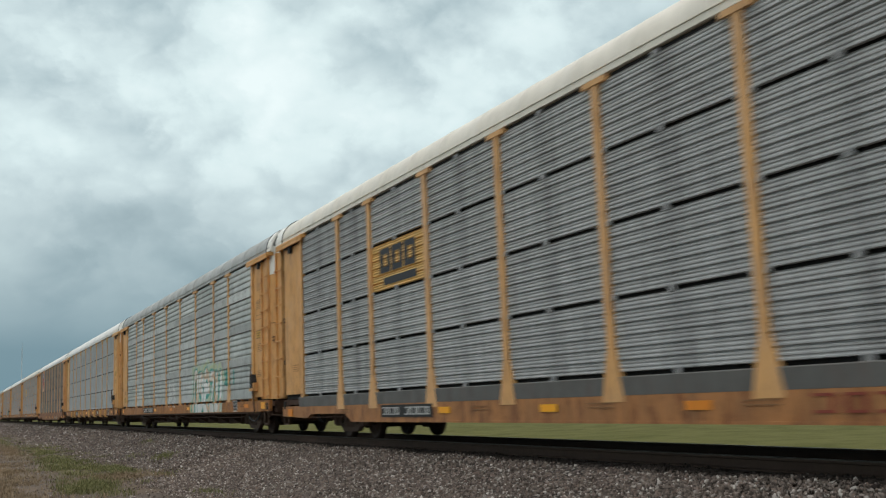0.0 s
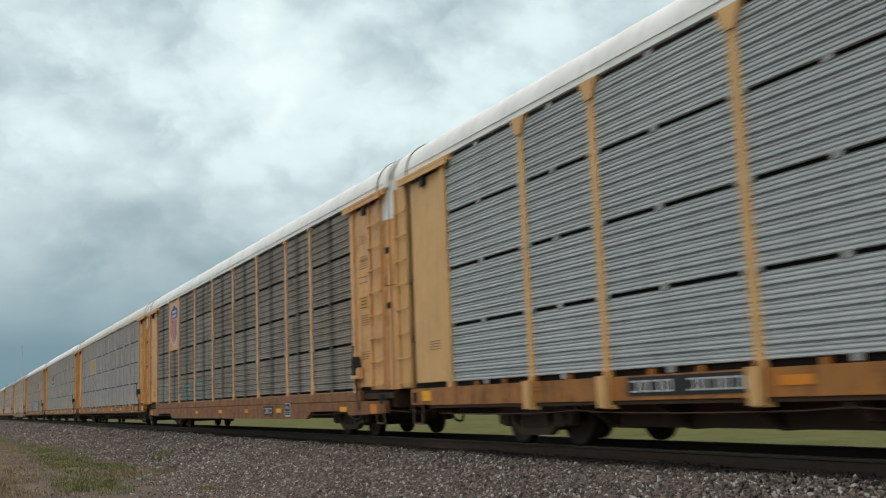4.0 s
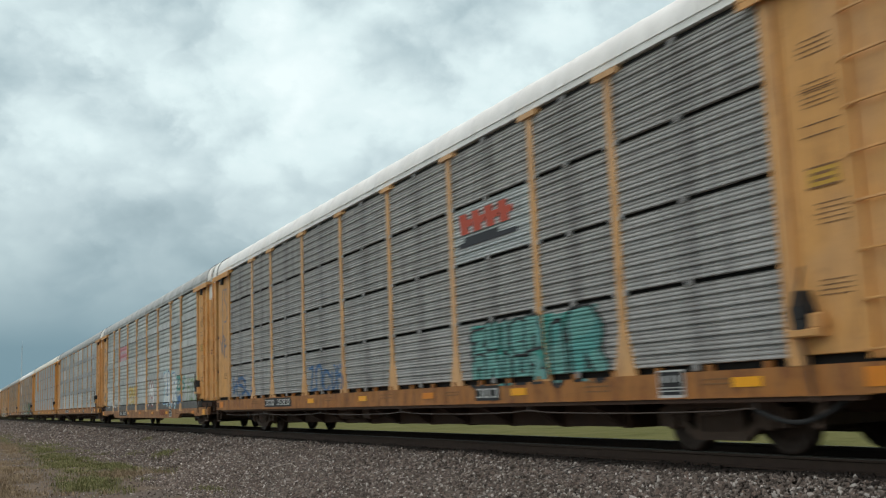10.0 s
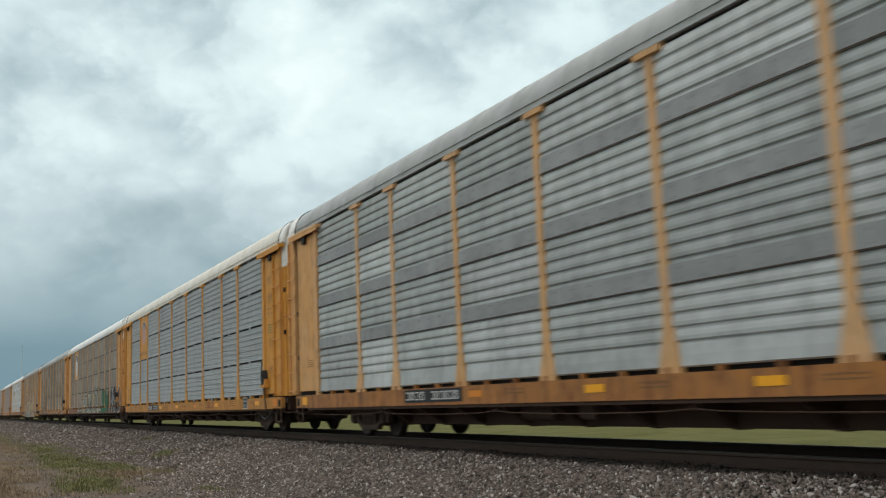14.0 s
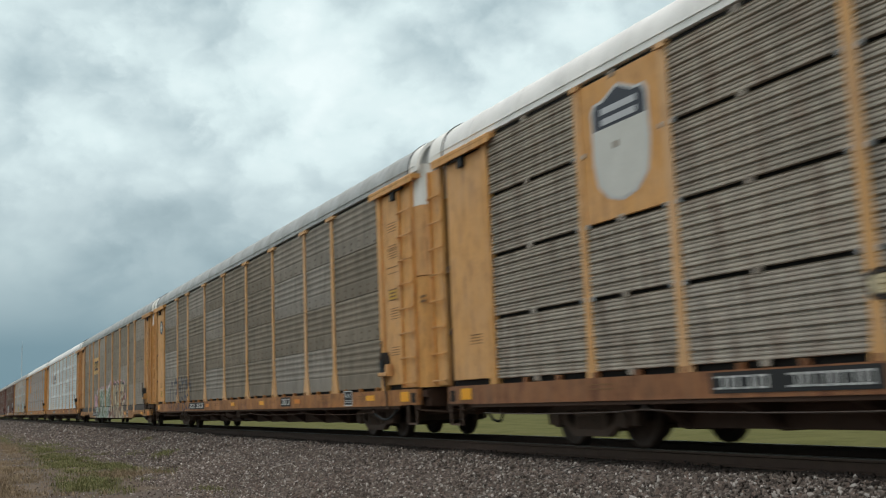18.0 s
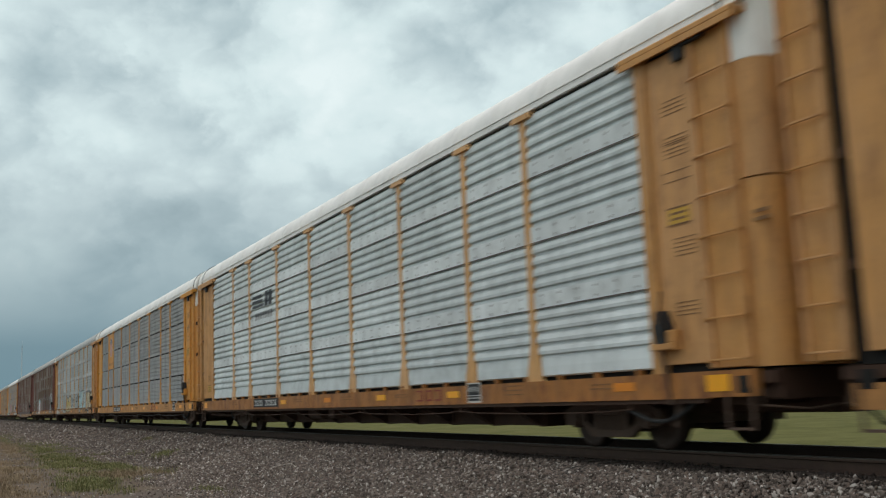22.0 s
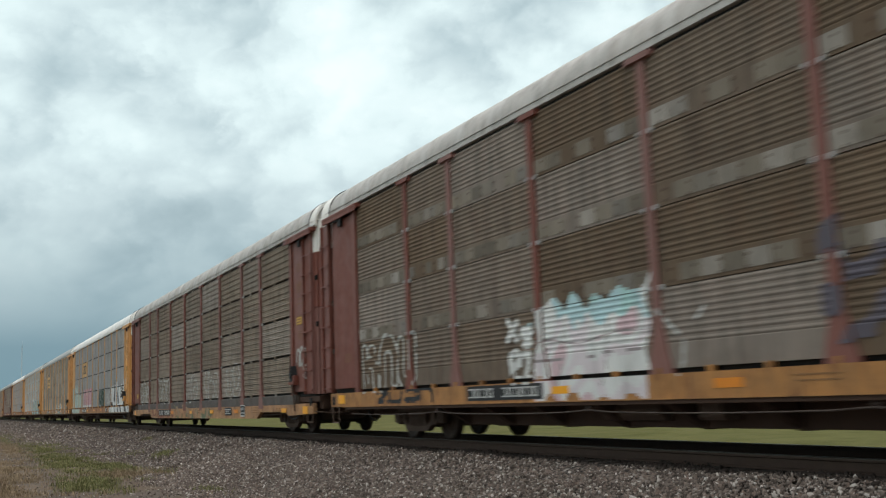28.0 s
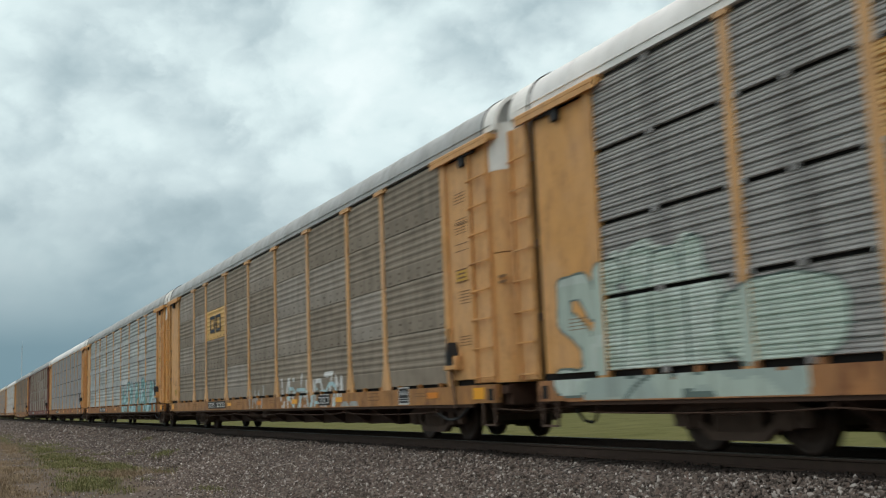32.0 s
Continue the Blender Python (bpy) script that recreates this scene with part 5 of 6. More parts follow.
def sprayed(car, spec, piece, seed, lift_off):
    """One sprayed piece as a thin skin of paint that follows panels, posts and sill."""
    u0, u1, z0, z1, word, weight, coats = piece
    lay = [s for s in side_strips(spec) if z0 - 0.45 < s[0] and s[1] < z1 + 0.45]
    us = np.arange(u0 - 0.5, u1 + 0.5, 0.026)
    zs = np.array([(s[0] + s[1]) / 2 for s in lay])
    uu, zz = np.meshgrid(us, zs)
    wu, wz = uu + 0.055 * drift(uu, zz, seed, 3.0), zz + 0.05 * drift(uu, zz, seed + 50, 2.6)
    r = random.Random(seed)
    letters = []
    if word:
        step = (u1 - u0) / len(word)
        for i, g in enumerate(word):
            if g != " ":
                lift, squat = r.uniform(-0.06, 0.06), r.uniform(0.9, 1.04)
                pad = min(weight * 0.9, step * 0.42)
                letters.append(nearest(stroke_field(g, u0 + step * i + pad, u0 + step * (i + 1) - pad, z0 + weight + lift * 0.5, z0 + weight + (z1 - z0 - 2 * weight) * squat + lift, r.uniform(-0.05, 0.12)), wu, wz))
    whole = np.min(letters, axis=0) if letters else np.full(uu.shape, 9.0)
    ink = np.zeros(uu.shape, int)
    inks = []

    def colour(c):
        if c not in inks:
            inks.append(c)
        return inks.index(c) + 1

    def blotch(fills, where):
        pick = np.clip(((drift(wu, wz, seed + 9, 3.6) + 1) / 2 * len(fills)).astype(int), 0, len(fills) - 1)
        for i, c in enumerate(fills):
            ink[where & (pick == i)] = colour(c)

    for coat in coats:
        what = coat[0]
        if what == "cloud":
            blotch(coat[2], whole < weight + coat[1] + 0.10 * drift(uu, zz, seed + 3, 6.0))
        elif what == "shadow":
            shift = int(coat[1] / 0.026)
            below = np.array([np.interp(zs + coat[2], zs, col) for col in np.roll(whole, shift, 1).T]).T
            ink[below < weight + 0.03] = colour(coat[3])
        elif what == "letters":
            for d in letters:
                if coat[1]:
                    ink[d < weight + coat[1]] = colour(coat[2])
                blotch(coat[3], d < weight)
        elif what == "line":
            ink[whole < coat[1]] = colour(coat[2])
        elif what == "hollow":
            for d in letters:
                ink[np.abs(d - weight) < coat[1]] = colour(coat[2])
        elif what == "eyes":
            for i in range(len(word)):
                c = u0 + (u1 - u0) * (i + r.uniform(0.4, 0.65)) / len(word)
                ink[np.hypot(uu - c, (zz - (z0 + z1) / 2 - r.uniform(-0.1, 0.12)) * r.uniform(0.6, 1.0)) < coat[1]] = colour(coat[2])
        elif what == "block":
            a, b, c, d, lean, rag, fills = coat[1:]
            ul = uu - lean * (zz - c)
            box = np.minimum(np.minimum(ul - a, b - ul), np.minimum(zz - c, d - zz)) + rag * drift(uu, zz, seed + 5, 7.0)
            blotch(fills, box > 0)
        elif what == "strokes":
            # bold slanted bars, each from foot to head
            for a, b, c, d, wide in coat[2]:
                ink[(nearest([((a, c), (b, d))], wu, wz) < wide) & (ink > 0)] = colour(coat[1])
        elif what == "erase":
            ink[(drift(uu, zz, seed + 7, 9.0) > coat[1])] = 0
    verts, faces, mats = [], [], []
    for row, (za, zb, da, db, zone) in zip(ink, lay):
        zm = (za + zb) / 2
        half = post_half(spec["posts"], zm)
        out = np.zeros(len(us), int)          # 0 panel or sill, 1 post, 2 end panel, 9 nothing
        if zone != "sill":
            if zone == "gap":
                out[:] = 9
            out[(us < 0.07) | (us > BAYS[-1] - 0.07)] = 1
            out[(us < -0.13) | (us > BAYS[-1] + 0.13)] = 2
            out[(us < -1.3) | (us > BAYS[-1] + 1.3)] = 9
            if zm < 1.10:
                out[out == 2] = 9
        else:
            out[(us < -1.9) | (us > BAYS[-1] + 1.9)] = 9
            if spec["deep"] and zm < 0.8:
                out[(us < 3.5) | (us > 20.4)] = 9
        if half:
            for b in BAYS[1:-1]:
                out[np.abs(us - b) < half] = 1
        key = np.where(out == 9, 0, row * 10 + out)
        key[row == 0] = 0
        cut = np.flatnonzero(np.diff(key)) + 1
        for a, b in zip(np.r_[0, cut], np.r_[cut, len(key)]):
            if key[a] == 0:
                continue
            o = int(key[a]) % 10
            d1, d2 = (da, db) if o == 0 else (max(0.061 if abs(us[a] - 12) > 11.5 else 0.069 if spec["posts"] == "deep" else 0.041, da if zone == "sill" else 0),) * 2 if o == 1 else (0.021, 0.021)
            ya, yb = along(us[a] - 0.013), along(us[b - 1] + 0.013)
            v = len(verts)
            verts += [(-HALF - d1 - lift_off, ya, za), (-HALF - d1 - lift_off, yb, za), (-HALF - d2 - lift_off, yb, zb), (-HALF - d2 - lift_off, ya, zb)]
            faces.append((v, v + 3, v + 2, v + 1))
            mats.append(int(key[a]) // 10 - 1)
    if not faces:
        return
    me = mesh_of("sprayed_paint", verts, faces)
    for c in inks:
        me.materials.append(spray_paint(c))
    me.polygons.foreach_set("material_index", mats)
    ob = new("sprayed_paint", me)
    ob.parent = car
    ob["label"], ob["kind"] = "sprayed graffiti paint", "stuff"


def far_side_mesh(kind):
    s = Shape()
    h = ROW
    for r in range(4):
        z = BASE + ROW * (r + 0.5)
        prof = fine_steps(h - 0.05, 6) if kind == "slit" else rib_steps(h - 0.004, 4, 0.3)
        pts = [(HALF - 0.04, z + prof[0][0])] + [(HALF + d, z + zz) for zz, d in prof] + [(HALF - 0.04, z + prof[-1][0])]
        s.prism_y(pts, -PANEL_END, PANEL_END)
    for b in BAYS:
        s.box(HALF - 0.02, HALF + 0.09, along(b) - 0.085, along(b) + 0.085, 0.98, TOP)
    for sgn in (-1, 1):
        s.box(HALF - 0.05, HALF + 0.03, min(sgn * PANEL_END, sgn * CAR_END), max(sgn * PANEL_END, sgn * CAR_END), 1.0, TOP)
    return s.mesh("far_side")


def clip_row_mesh():
    """Bolted clips on both sides of a post, where the panel rows meet."""
    s = Shape()
    for r in range(1, 4):
        for y in (-0.115, 0.115):
            s.box(-0.045, 0.0, y - 0.028, y + 0.028, TOP - ROW * r - 0.034, TOP - ROW * r + 0.034, 0.01)
    return s.mesh("post_clip")


def rivet_mesh(w):
    s = Shape()
    n = max(3, int(w / 0.42))
    for i in range(n):
        for z in (-0.09, 0.05):
            y = -w / 2 + w * (i + 0.5) / n
            s.box(-0.013, 0.0, y - 0.019, y + 0.019, z - 0.019, z + 0.019, 0.005)
    return s.mesh("rivet_strip")


def sill_mesh(deep):
    s = Shape().prism_x(sill_outline(deep), -HALF - 0.06, -HALF + 0.04)
    if deep:
        s.box(-HALF - 0.07, -HALF + 0.04, -8.4, 8.4, 0.42, 0.455)
    else:
        s.box(-HALF - 0.075, -HALF + 0.04, -12.9, 12.9, 0.688, 0.705)
        y = -11.6
        while y < 11.7:
            s.box(-HALF - 0.055, -HALF + 0.02, y, y + 0.08, 0.99, 1.075)
            y += 0.94
    return s.mesh("side_sill")


# paints: name, colour, wear
PANEL_PAINT = {
    "grey": ("grey_panel", (0.39, 0.395, 0.395), dict(grime=0.2, streak=0.3, stain=0.22)),
    "blue": ("pale_grey_panel", (0.425, 0.447, 0.452), dict(grime=0.12, streak=0.15)),
    "warm": ("warm_grey_panel", (0.37, 0.36, 0.345), dict(grime=0.25, streak=0.35, stain=0.25)),
    "brown": ("sooty_brown_panel", (0.30, 0.262, 0.225), dict(rough=0.75, spec=0.18, grime=0.3, streak=0.45, stain=0.6)),
    "earth": ("weathered_brown_panel", (0.405, 0.355, 0.295), dict(rough=0.75, spec=0.18, grime=0.3, streak=0.5, rust=0.3, tone=0.1)),
    "zinc": ("galvanised_panel", (0.40, 0.425, 0.41), dict(grime=0.28, streak=0.28, vary=0.3, rust=0.08, tone=0.14)),
    "silver": ("bright_galvanised_panel", (0.60, 0.65, 0.65), dict(grime=0.28, streak=0.18, vary=0.25, tone=0.06)),
    "umber": ("dark_brown_panel", (0.28, 0.236, 0.183), dict(rough=0.75, spec=0.18, grime=0.3, streak=0.3, vary=0.22, tone=0.07)),
    "bark": ("bark_brown_panel", (0.232, 0.195, 0.149), dict(rough=0.75, spec=0.18, grime=0.3, streak=0.35, vary=0.22, tone=0.08)),
    "dusk": ("dusky_brown_panel", (0.15, 0.107, 0.071), dict(rough=0.75, spec=0.18, grime=0.3, streak=0.5, rust=0.15, vary=0.25, tone=0.08)),
    "rustbrown": ("rust_brown_panel", (0.27, 0.22, 0.172), dict(rough=0.75, spec=0.18, grime=0.35, streak=0.4, rust=0.15, vary=0.3, tone=0.1)),
}
POST_PAINT = {
    "yellow": ("tan_yellow_steel", (0.71, 0.358, 0.108), dict(grime=0.13, streak=0.12, rust=0.3, fade=0.5)),
    "tan": ("deep_tan_steel", (0.60, 0.292, 0.084), dict(grime=0.18, streak=0.2, rust=0.35, fade=0.35)),
    "ochre_sill": ("dirty_orange_sill", (0.55, 0.235, 0.035), dict(grime=0.28, streak=0.3, rust=0.5, fade=0.1)),
    "orange": ("orange_yellow_steel", (0.68, 0.30, 0.038), dict(grime=0.10, streak=0.10, rust=0.2, fade=0.25)),
    "faded": ("faded_peach_steel", (0.76, 0.40, 0.155), dict(grime=0.14, streak=0.14, rust=0.4, fade=0.5)),
    "light": ("light_tan_steel", (0.74, 0.43, 0.17), dict(grime=0.1, streak=0.12, rust=0.1)),
    "oxide": ("red_oxide_steel", (0.185, 0.052, 0.033), dict(grime=0.15, streak=0.2, rust=0.15)),
    "rusty": ("rusty_orange_steel", (0.30, 0.12, 0.04), dict(grime=0.35, streak=0.45, rust=0.85)),
    "post": ("faded_tan_post", (0.70, 0.385, 0.15), dict(grime=0.15, streak=0.14, rust=0.3, fade=0.6)),
    "sill": ("dusty_tan_sill", (0.41, 0.163, 0.034), dict(grime=0.36, streak=0.4, rust=0.8, fade=0.15)),
    "worn": ("worn_tan_steel", (0.44, 0.205, 0.06), dict(grime=0.45, streak=0.45, rust=0.65)),
}
ROOF_PAINT = {
    "white": ("white_roof", (0.86, 0.85, 0.82), dict(grime=0.08, streak=0.12)),
    "cream": ("cream_roof", (0.76, 0.715, 0.62), dict(grime=0.10, streak=0.13)),
    "grey": ("grey_roof", (0.40, 0.41, 0.40), dict(grime=0.2, streak=0.2)),
    "dirty": ("dirty_white_roof", (0.50, 0.48, 0.45), dict(grime=0.35, streak=0.35, rust=0.2)),
}
SIGN_GROUND = {"yellow": (0.70, 0.42, 0.13), "pale": (0.50, 0.54, 0.53), "mist": (0.46, 0.49, 0.49), "pink": (0.55, 0.20, 0.23)}

C_WHITE, C_BLACK, C_TEAL = (0.70, 0.71, 0.69), (0.022, 0.022, 0.024), (0.05, 0.30, 0.25)
C_MINT, C_PINK, C_CREAM = (0.47, 0.56, 0.49), (0.62, 0.36, 0.40), (0.60, 0.52, 0.34)
C_GREEN, C_BLUE, C_RED = (0.02, 0.14, 0.055), (0.07, 0.16, 0.32), (0.34, 0.07, 0.06)
C_SKY, C_TAN, C_PEACH = (0.44, 0.63, 0.66), (0.36, 0.25, 0.16), (0.66, 0.48, 0.33)
C_DKGREEN, C_OCHRE, C_FADE = (0.02, 0.06, 0.04), (0.55, 0.40, 0.10), (0.42, 0.44, 0.42)
C_LIME, C_OLIVE, C_SILVER = (0.50, 0.56, 0.36), (0.13, 0.15, 0.075), (0.30, 0.31, 0.30)
C_NAVY, C_MAROON, C_BRICK = (0.04, 0.04, 0.065), (0.25, 0.07, 0.10), (0.26, 0.10, 0.06)
C_AQUA, C_MOSS, C_CHALK = (0.15, 0.36, 0.33), (0.13, 0.18, 0.16), (0.50, 0.50, 0.47)


def chalk(u0, u1, z0, z1, word, wide=0.028, ink=C_CHALK):
    return (u0, u1, z0, z1, word, wide, [("line", wide, ink), ("erase", 0.68)])


# along, up, shapes, half width of a stroke, coats of paint in order
PIECES = {
    1: [(15.6, 19.9, 0.68, 2.15, "nsezu", 0.17, [("cloud", 0.26, (C_LIME, C_MINT, C_LIME)), ("shadow", -0.12, 0.10, C_TEAL), ("letters", 0.06, C_TEAL, (C_WHITE, C_WHITE, C_PEACH, C_WHITE))]), chalk(10.8, 12.3, 0.98, 2.06, "inih", 0.05, C_WHITE), chalk(0.3, 2.5, 1.15, 2.0, "hsn"), chalk(5.0, 6.6, 1.2, 1.8, "ocs"), (20.3, 21.9, 1.55, 2.0, "zi", 0.09, [("letters", 0, C_TEAL, (C_TEAL,)), ("erase", 0.2)])],
    3: [chalk(5.5, 7.0, 1.1, 1.6, "hzc", 0.03, C_TEAL), chalk(7.7, 9.6, 1.1, 1.8, "sci", 0.03, C_TEAL)],
    6: [(16.6, 20.4, 1.0, 2.0, "", 0.1, [("block", 16.62, 20.35, 1.0, 1.98, 0.0, 0.05, (C_AQUA, C_TEAL, C_AQUA, (0.10, 0.33, 0.31)))]), (16.65, 18.9, 1.46, 1.98, "zuieh", 0.09, [("letters", 0.045, C_BLACK, (C_AQUA,))]), (16.65, 19.0, 1.0, 1.46, "nhiuz", 0.09, [("letters", 0.045, C_BLACK, (C_TEAL, C_AQUA))]), (18.9, 20.5, 1.0, 2.0, "iR", 0.15, [("letters", 0.07, C_BLACK, (C_AQUA, (0.10, 0.33, 0.31)))]), chalk(7.9, 10.4, 1.05, 1.7, "zncoh", 0.05, C_BLUE), chalk(0.3, 2.6, 1.1, 1.7, "wsu", 0.05, C_BLUE), chalk(-1.2, -0.8, 2.5, 4.7, "j", 0.03, (0.15, 0.19, 0.26)), chalk(-0.75, -0.3, 3.5, 4.7, "s", 0.03, (0.15, 0.19, 0.26)), chalk(-1.0, -0.35, 2.4, 3.1, "nh", 0.03, (0.15, 0.19, 0.26))],
    7: [(17.3, 19.9, 0.98, 2.32, "zhR", 0.17, [("cloud", 0.09, (C_BLUE, C_SKY, C_SKY)), ("letters", 0.03, C_BLUE, (C_WHITE, C_WHITE, (0.60, 0.64, 0.62)))]), chalk(19.95, 21.6, 1.5, 2.1, "zcs", 0.05, C_TEAL), chalk(20.2, 21.2, 1.0, 1.3, "z", 0.09, C_BLUE), (13.75, 15.05, 0.92, 2.06, "m", 0.17, [("letters", 0.06, C_RED, (C_WHITE, C_WHITE, C_FADE))]), (7.85, 10.4, 1.45, 1.92, "ocebso", 0.075, [("letters", 0.02, C_TAN, (C_OCHRE,))]), (7.95, 10.3, 1.08, 1.45, "senuch", 0.075, [("letters", 0.02, C_TAN, (C_OCHRE, C_CREAM))]), chalk(-1.15, -0.5, 3.9, 4.45, "em", 0.03, (0.17, 0.16, 0.17)), chalk(-1.1, -0.45, 3.0, 3.55, "hR", 0.03, (0.17, 0.16, 0.17)), chalk(-1.05, -0.6, 2.25, 2.85, "R", 0.03, (0.17, 0.16, 0.17)), chalk(-1.1, -0.55, 1.4, 1.75, "me", 0.03, (0.17, 0.16, 0.17)), chalk(0.3, 6.0, 0.98, 1.4, "hsnuzcemo", 0.035, C_WHITE), chalk(22.0, 23.8, 1.0, 1.9, "hzo", 0.05, (0.25, 0.36, 0.20))],
    10: [(7.5, 9.9, 0.72, 1.9, "thay", 0.085, [("letters", 0.055, C_BLACK, (C_CREAM, C_CREAM, C_FADE))]), (10.2, 13.0, 0.72, 1.92, "nazbs", 0.10, [("cloud", 0.10, (C_OLIVE, C_BLACK, C_FADE)), ("letters", 0.05, C_BLACK, (C_CREAM, C_FADE, C_OLIVE, C_CREAM))]), (13.1, 16.6, 0.70, 2.1, "mizthc", 0.11, [("cloud", 0.12, (C_BLACK, C_OLIVE, C_TAN)), ("letters", 0.05, C_BLACK, (C_CREAM, C_FADE, C_TAN, C_CREAM))]), (17.6, 20.1, 0.72, 2.0, "ehb", 0.19, [("cloud", 0.05, ((0.012, 0.08, 0.035), C_GREEN)), ("letters", 0.03, (0.010, 0.05, 0.025), (C_GREEN, (0.025, 0.17, 0.07), C_GREEN)), ("erase", 0.85)]), (20.0, 20.75, 0.72, 2.02, "i", 0.27, [("letters", 0, C_DKGREEN, ((0.012, 0.03, 0.025),))]), (21.1, 25.0, 0.70, 2.05, "iiio", 0.40, [("letters", 0.075, (0.48, 0.49, 0.48), (C_BLACK, C_BLACK, (0.035, 0.035, 0.042))), ("eyes", 0.10, (0.48, 0.49, 0.48))])],
    11: [chalk(1.0, 3.0, 0.62, 1.9, "oz", 0.045, C_NAVY), chalk(2.2, 5.2, 1.3, 2.05, "swymh", 0.045, C_NAVY), chalk(2.6, 5.2, 0.66, 1.3, "onsc", 0.045, C_NAVY)],
    12: [(6.6, 12.4, 0.36, 2.05, "hezbnuh", 0.19, [("cloud", 0.22, (C_PINK, (0.55, 0.42, 0.42), C_PINK)), ("cloud", 0.12, ((0.58, 0.59, 0.55), (0.20, 0.25, 0.16), C_WHITE, C_OLIVE)), ("letters", 0.07, (0.62, 0.63, 0.59), (C_OLIVE, (0.09, 0.11, 0.06), (0.18, 0.23, 0.14), (0.40, 0.43, 0.36), (0.06, 0.17, 0.11), C_OLIVE, (0.34, 0.42, 0.44))), ("strokes", C_BLACK, [(8.2, 8.5, 0.75, 1.35, 0.11)]), ("strokes", C_BRICK, [(8.4, 8.55, 0.72, 1.0, 0.09)])]), (5.5, 6.8, 1.0, 1.75, "ocs", 0.15, [("letters", 0.02, C_PINK, (C_PINK, (0.45, 0.22, 0.27))), ("erase", 0.7)]), (12.2, 17.6, 0.34, 2.3, "sphbeR", 0.19, [("cloud", 0.20, (C_PINK, C_PINK, (0.60, 0.42, 0.44))), ("block", 12.9, 16.8, 0.42, 2.15, 0.0, 0.14, (C_BRICK, C_TAN, (0.42, 0.35, 0.26))), ("letters", 0.10, C_BLACK, (C_CREAM, C_TAN, (0.56, 0.50, 0.36), C_BRICK, C_CREAM))])],
    15: [(20.4, 24.0, 0.98, 2.1, "2ROK", 0.16, [("shadow", -0.03, 0.11, C_BLACK), ("letters", 0.085, C_BLACK, (C_CREAM, (0.56, 0.47, 0.30), C_CREAM))]), (16.4, 19.85, 0.96, 2.25, "heyl", 0.20, [("letters", 0.055, C_BLACK, (C_SKY, C_SKY, (0.52, 0.64, 0.62)))]), chalk(15.9, 16.7, 1.0, 2.0, "c", 0.09, C_BLACK), chalk(14.3, 15.6, 1.5, 1.9, "oz", 0.035, C_BLACK), (7.8, 11.0, 0.86, 2.0, "sbeh", 0.20, [("letters", 0.055, C_BLACK, (C_CREAM, C_OCHRE, C_CREAM))]), chalk(11.3, 12.8, 1.2, 1.9, "zn", 0.04, C_NAVY), (0.4, 3.6, 0.72, 1.95, "bhi", 0.22, [("hollow", 0.04, C_CHALK), ("erase", 0.75)]), (3.8, 7.6, 0.98, 1.85, "ennuz", 0.16, [("hollow", 0.04, (0.34, 0.42, 0.46)), ("erase", 0.6)]), (0.2, 1.6, 0.70, 1.0, "i", 0.16, [("block", 0.1, 1.8, 0.68, 0.99, 0.0, 0.05, (C_CHALK,))])],
    16: [chalk(1.1, 3.8, 0.71, 1.0, "zucn", 0.045, C_BLACK), (7.4, 10.2, 0.9, 2.2, "", 0.1, [("block", 7.4, 10.15, 0.72, 2.05, 0.0, 0.11, (C_WHITE, (0.66, 0.60, 0.62), C_WHITE, (0.62, 0.45, 0.48))), ("block", 7.4, 10.15, 1.80, 2.12, 0.0, 0.14, (C_WHITE, C_SKY, (0.40, 0.62, 0.60))), ("strokes", (0.30, 0.26, 0.26), [(7.4, 10.2, 1.55, 1.58, 0.012), (7.4, 10.2, 1.3, 1.32, 0.012), (8.1, 8.15, 0.9, 1.8, 0.012), (9.2, 9.25, 0.9, 1.8, 0.012)])]), chalk(6.5, 7.3, 1.55, 1.95, "xs", 0.06, C_WHITE), chalk(6.6, 7.25, 1.0, 1.5, "ez", 0.06, C_WHITE), chalk(10.3, 11.2, 0.95, 1.8, "y", 0.03, C_CHALK), (0.3, 3.0, 0.98, 2.05, "hnu", 0.14, [("hollow", 0.03, C_CHALK), ("erase", 0.5)]), (20.7, 24.0, 1.0, 2.45, "obo", 0.36, [("letters", 0.16, (0.46, 0.46, 0.45), (C_BLACK,)), ("letters", 0.03, C_BLACK, (C_SILVER, (0.22, 0.23, 0.22), C_SILVER))]), chalk(16.4, 20.6, 1.2, 2.3, "nhzuc", 0.05, (0.035, 0.03, 0.03)), (13.0, 16.6, 1.2, 2.6, "bcn", 0.16, [("letters", 0, C_NAVY, ((0.10, 0.088, 0.11),)), ("erase", 0.0)])],
    17: [(a, b, 1.06, c, w, 0.13, [("hollow", 0.03, C_CHALK), ("erase", 0.35)]) for a, b, c, w in ((0.25, 2.6, 2.0, "nhn"), (4.9, 7.5, 2.05, "uhe"), (10.6, 12.5, 2.1, "nb"), (13.5, 15.7, 2.0, "qwn"), (16.7, 18.5, 2.0, "uc"))] + [chalk(0.4, 2.4, 1.1, 1.9, "zhwe"), chalk(5.0, 7.3, 1.15, 1.95, "shzu"), chalk(24.2, 25.05, 1.75, 2.2, "ncz", 0.035, C_CHALK), chalk(24.75, 25.05, 1.4, 1.7, "ez", 0.02, C_CHALK), chalk(3.0, 8.5, 0.46, 0.75, "nuzcsbo", 0.04, C_BRICK), (8.5, 15.0, 0.44, 0.78, "", 0.1, [("block", 8.5, 15.0, 0.44, 0.78, 0.0, 0.2, (C_OLIVE, C_TAN, C_OLIVE)), ("erase", 0.1)])],
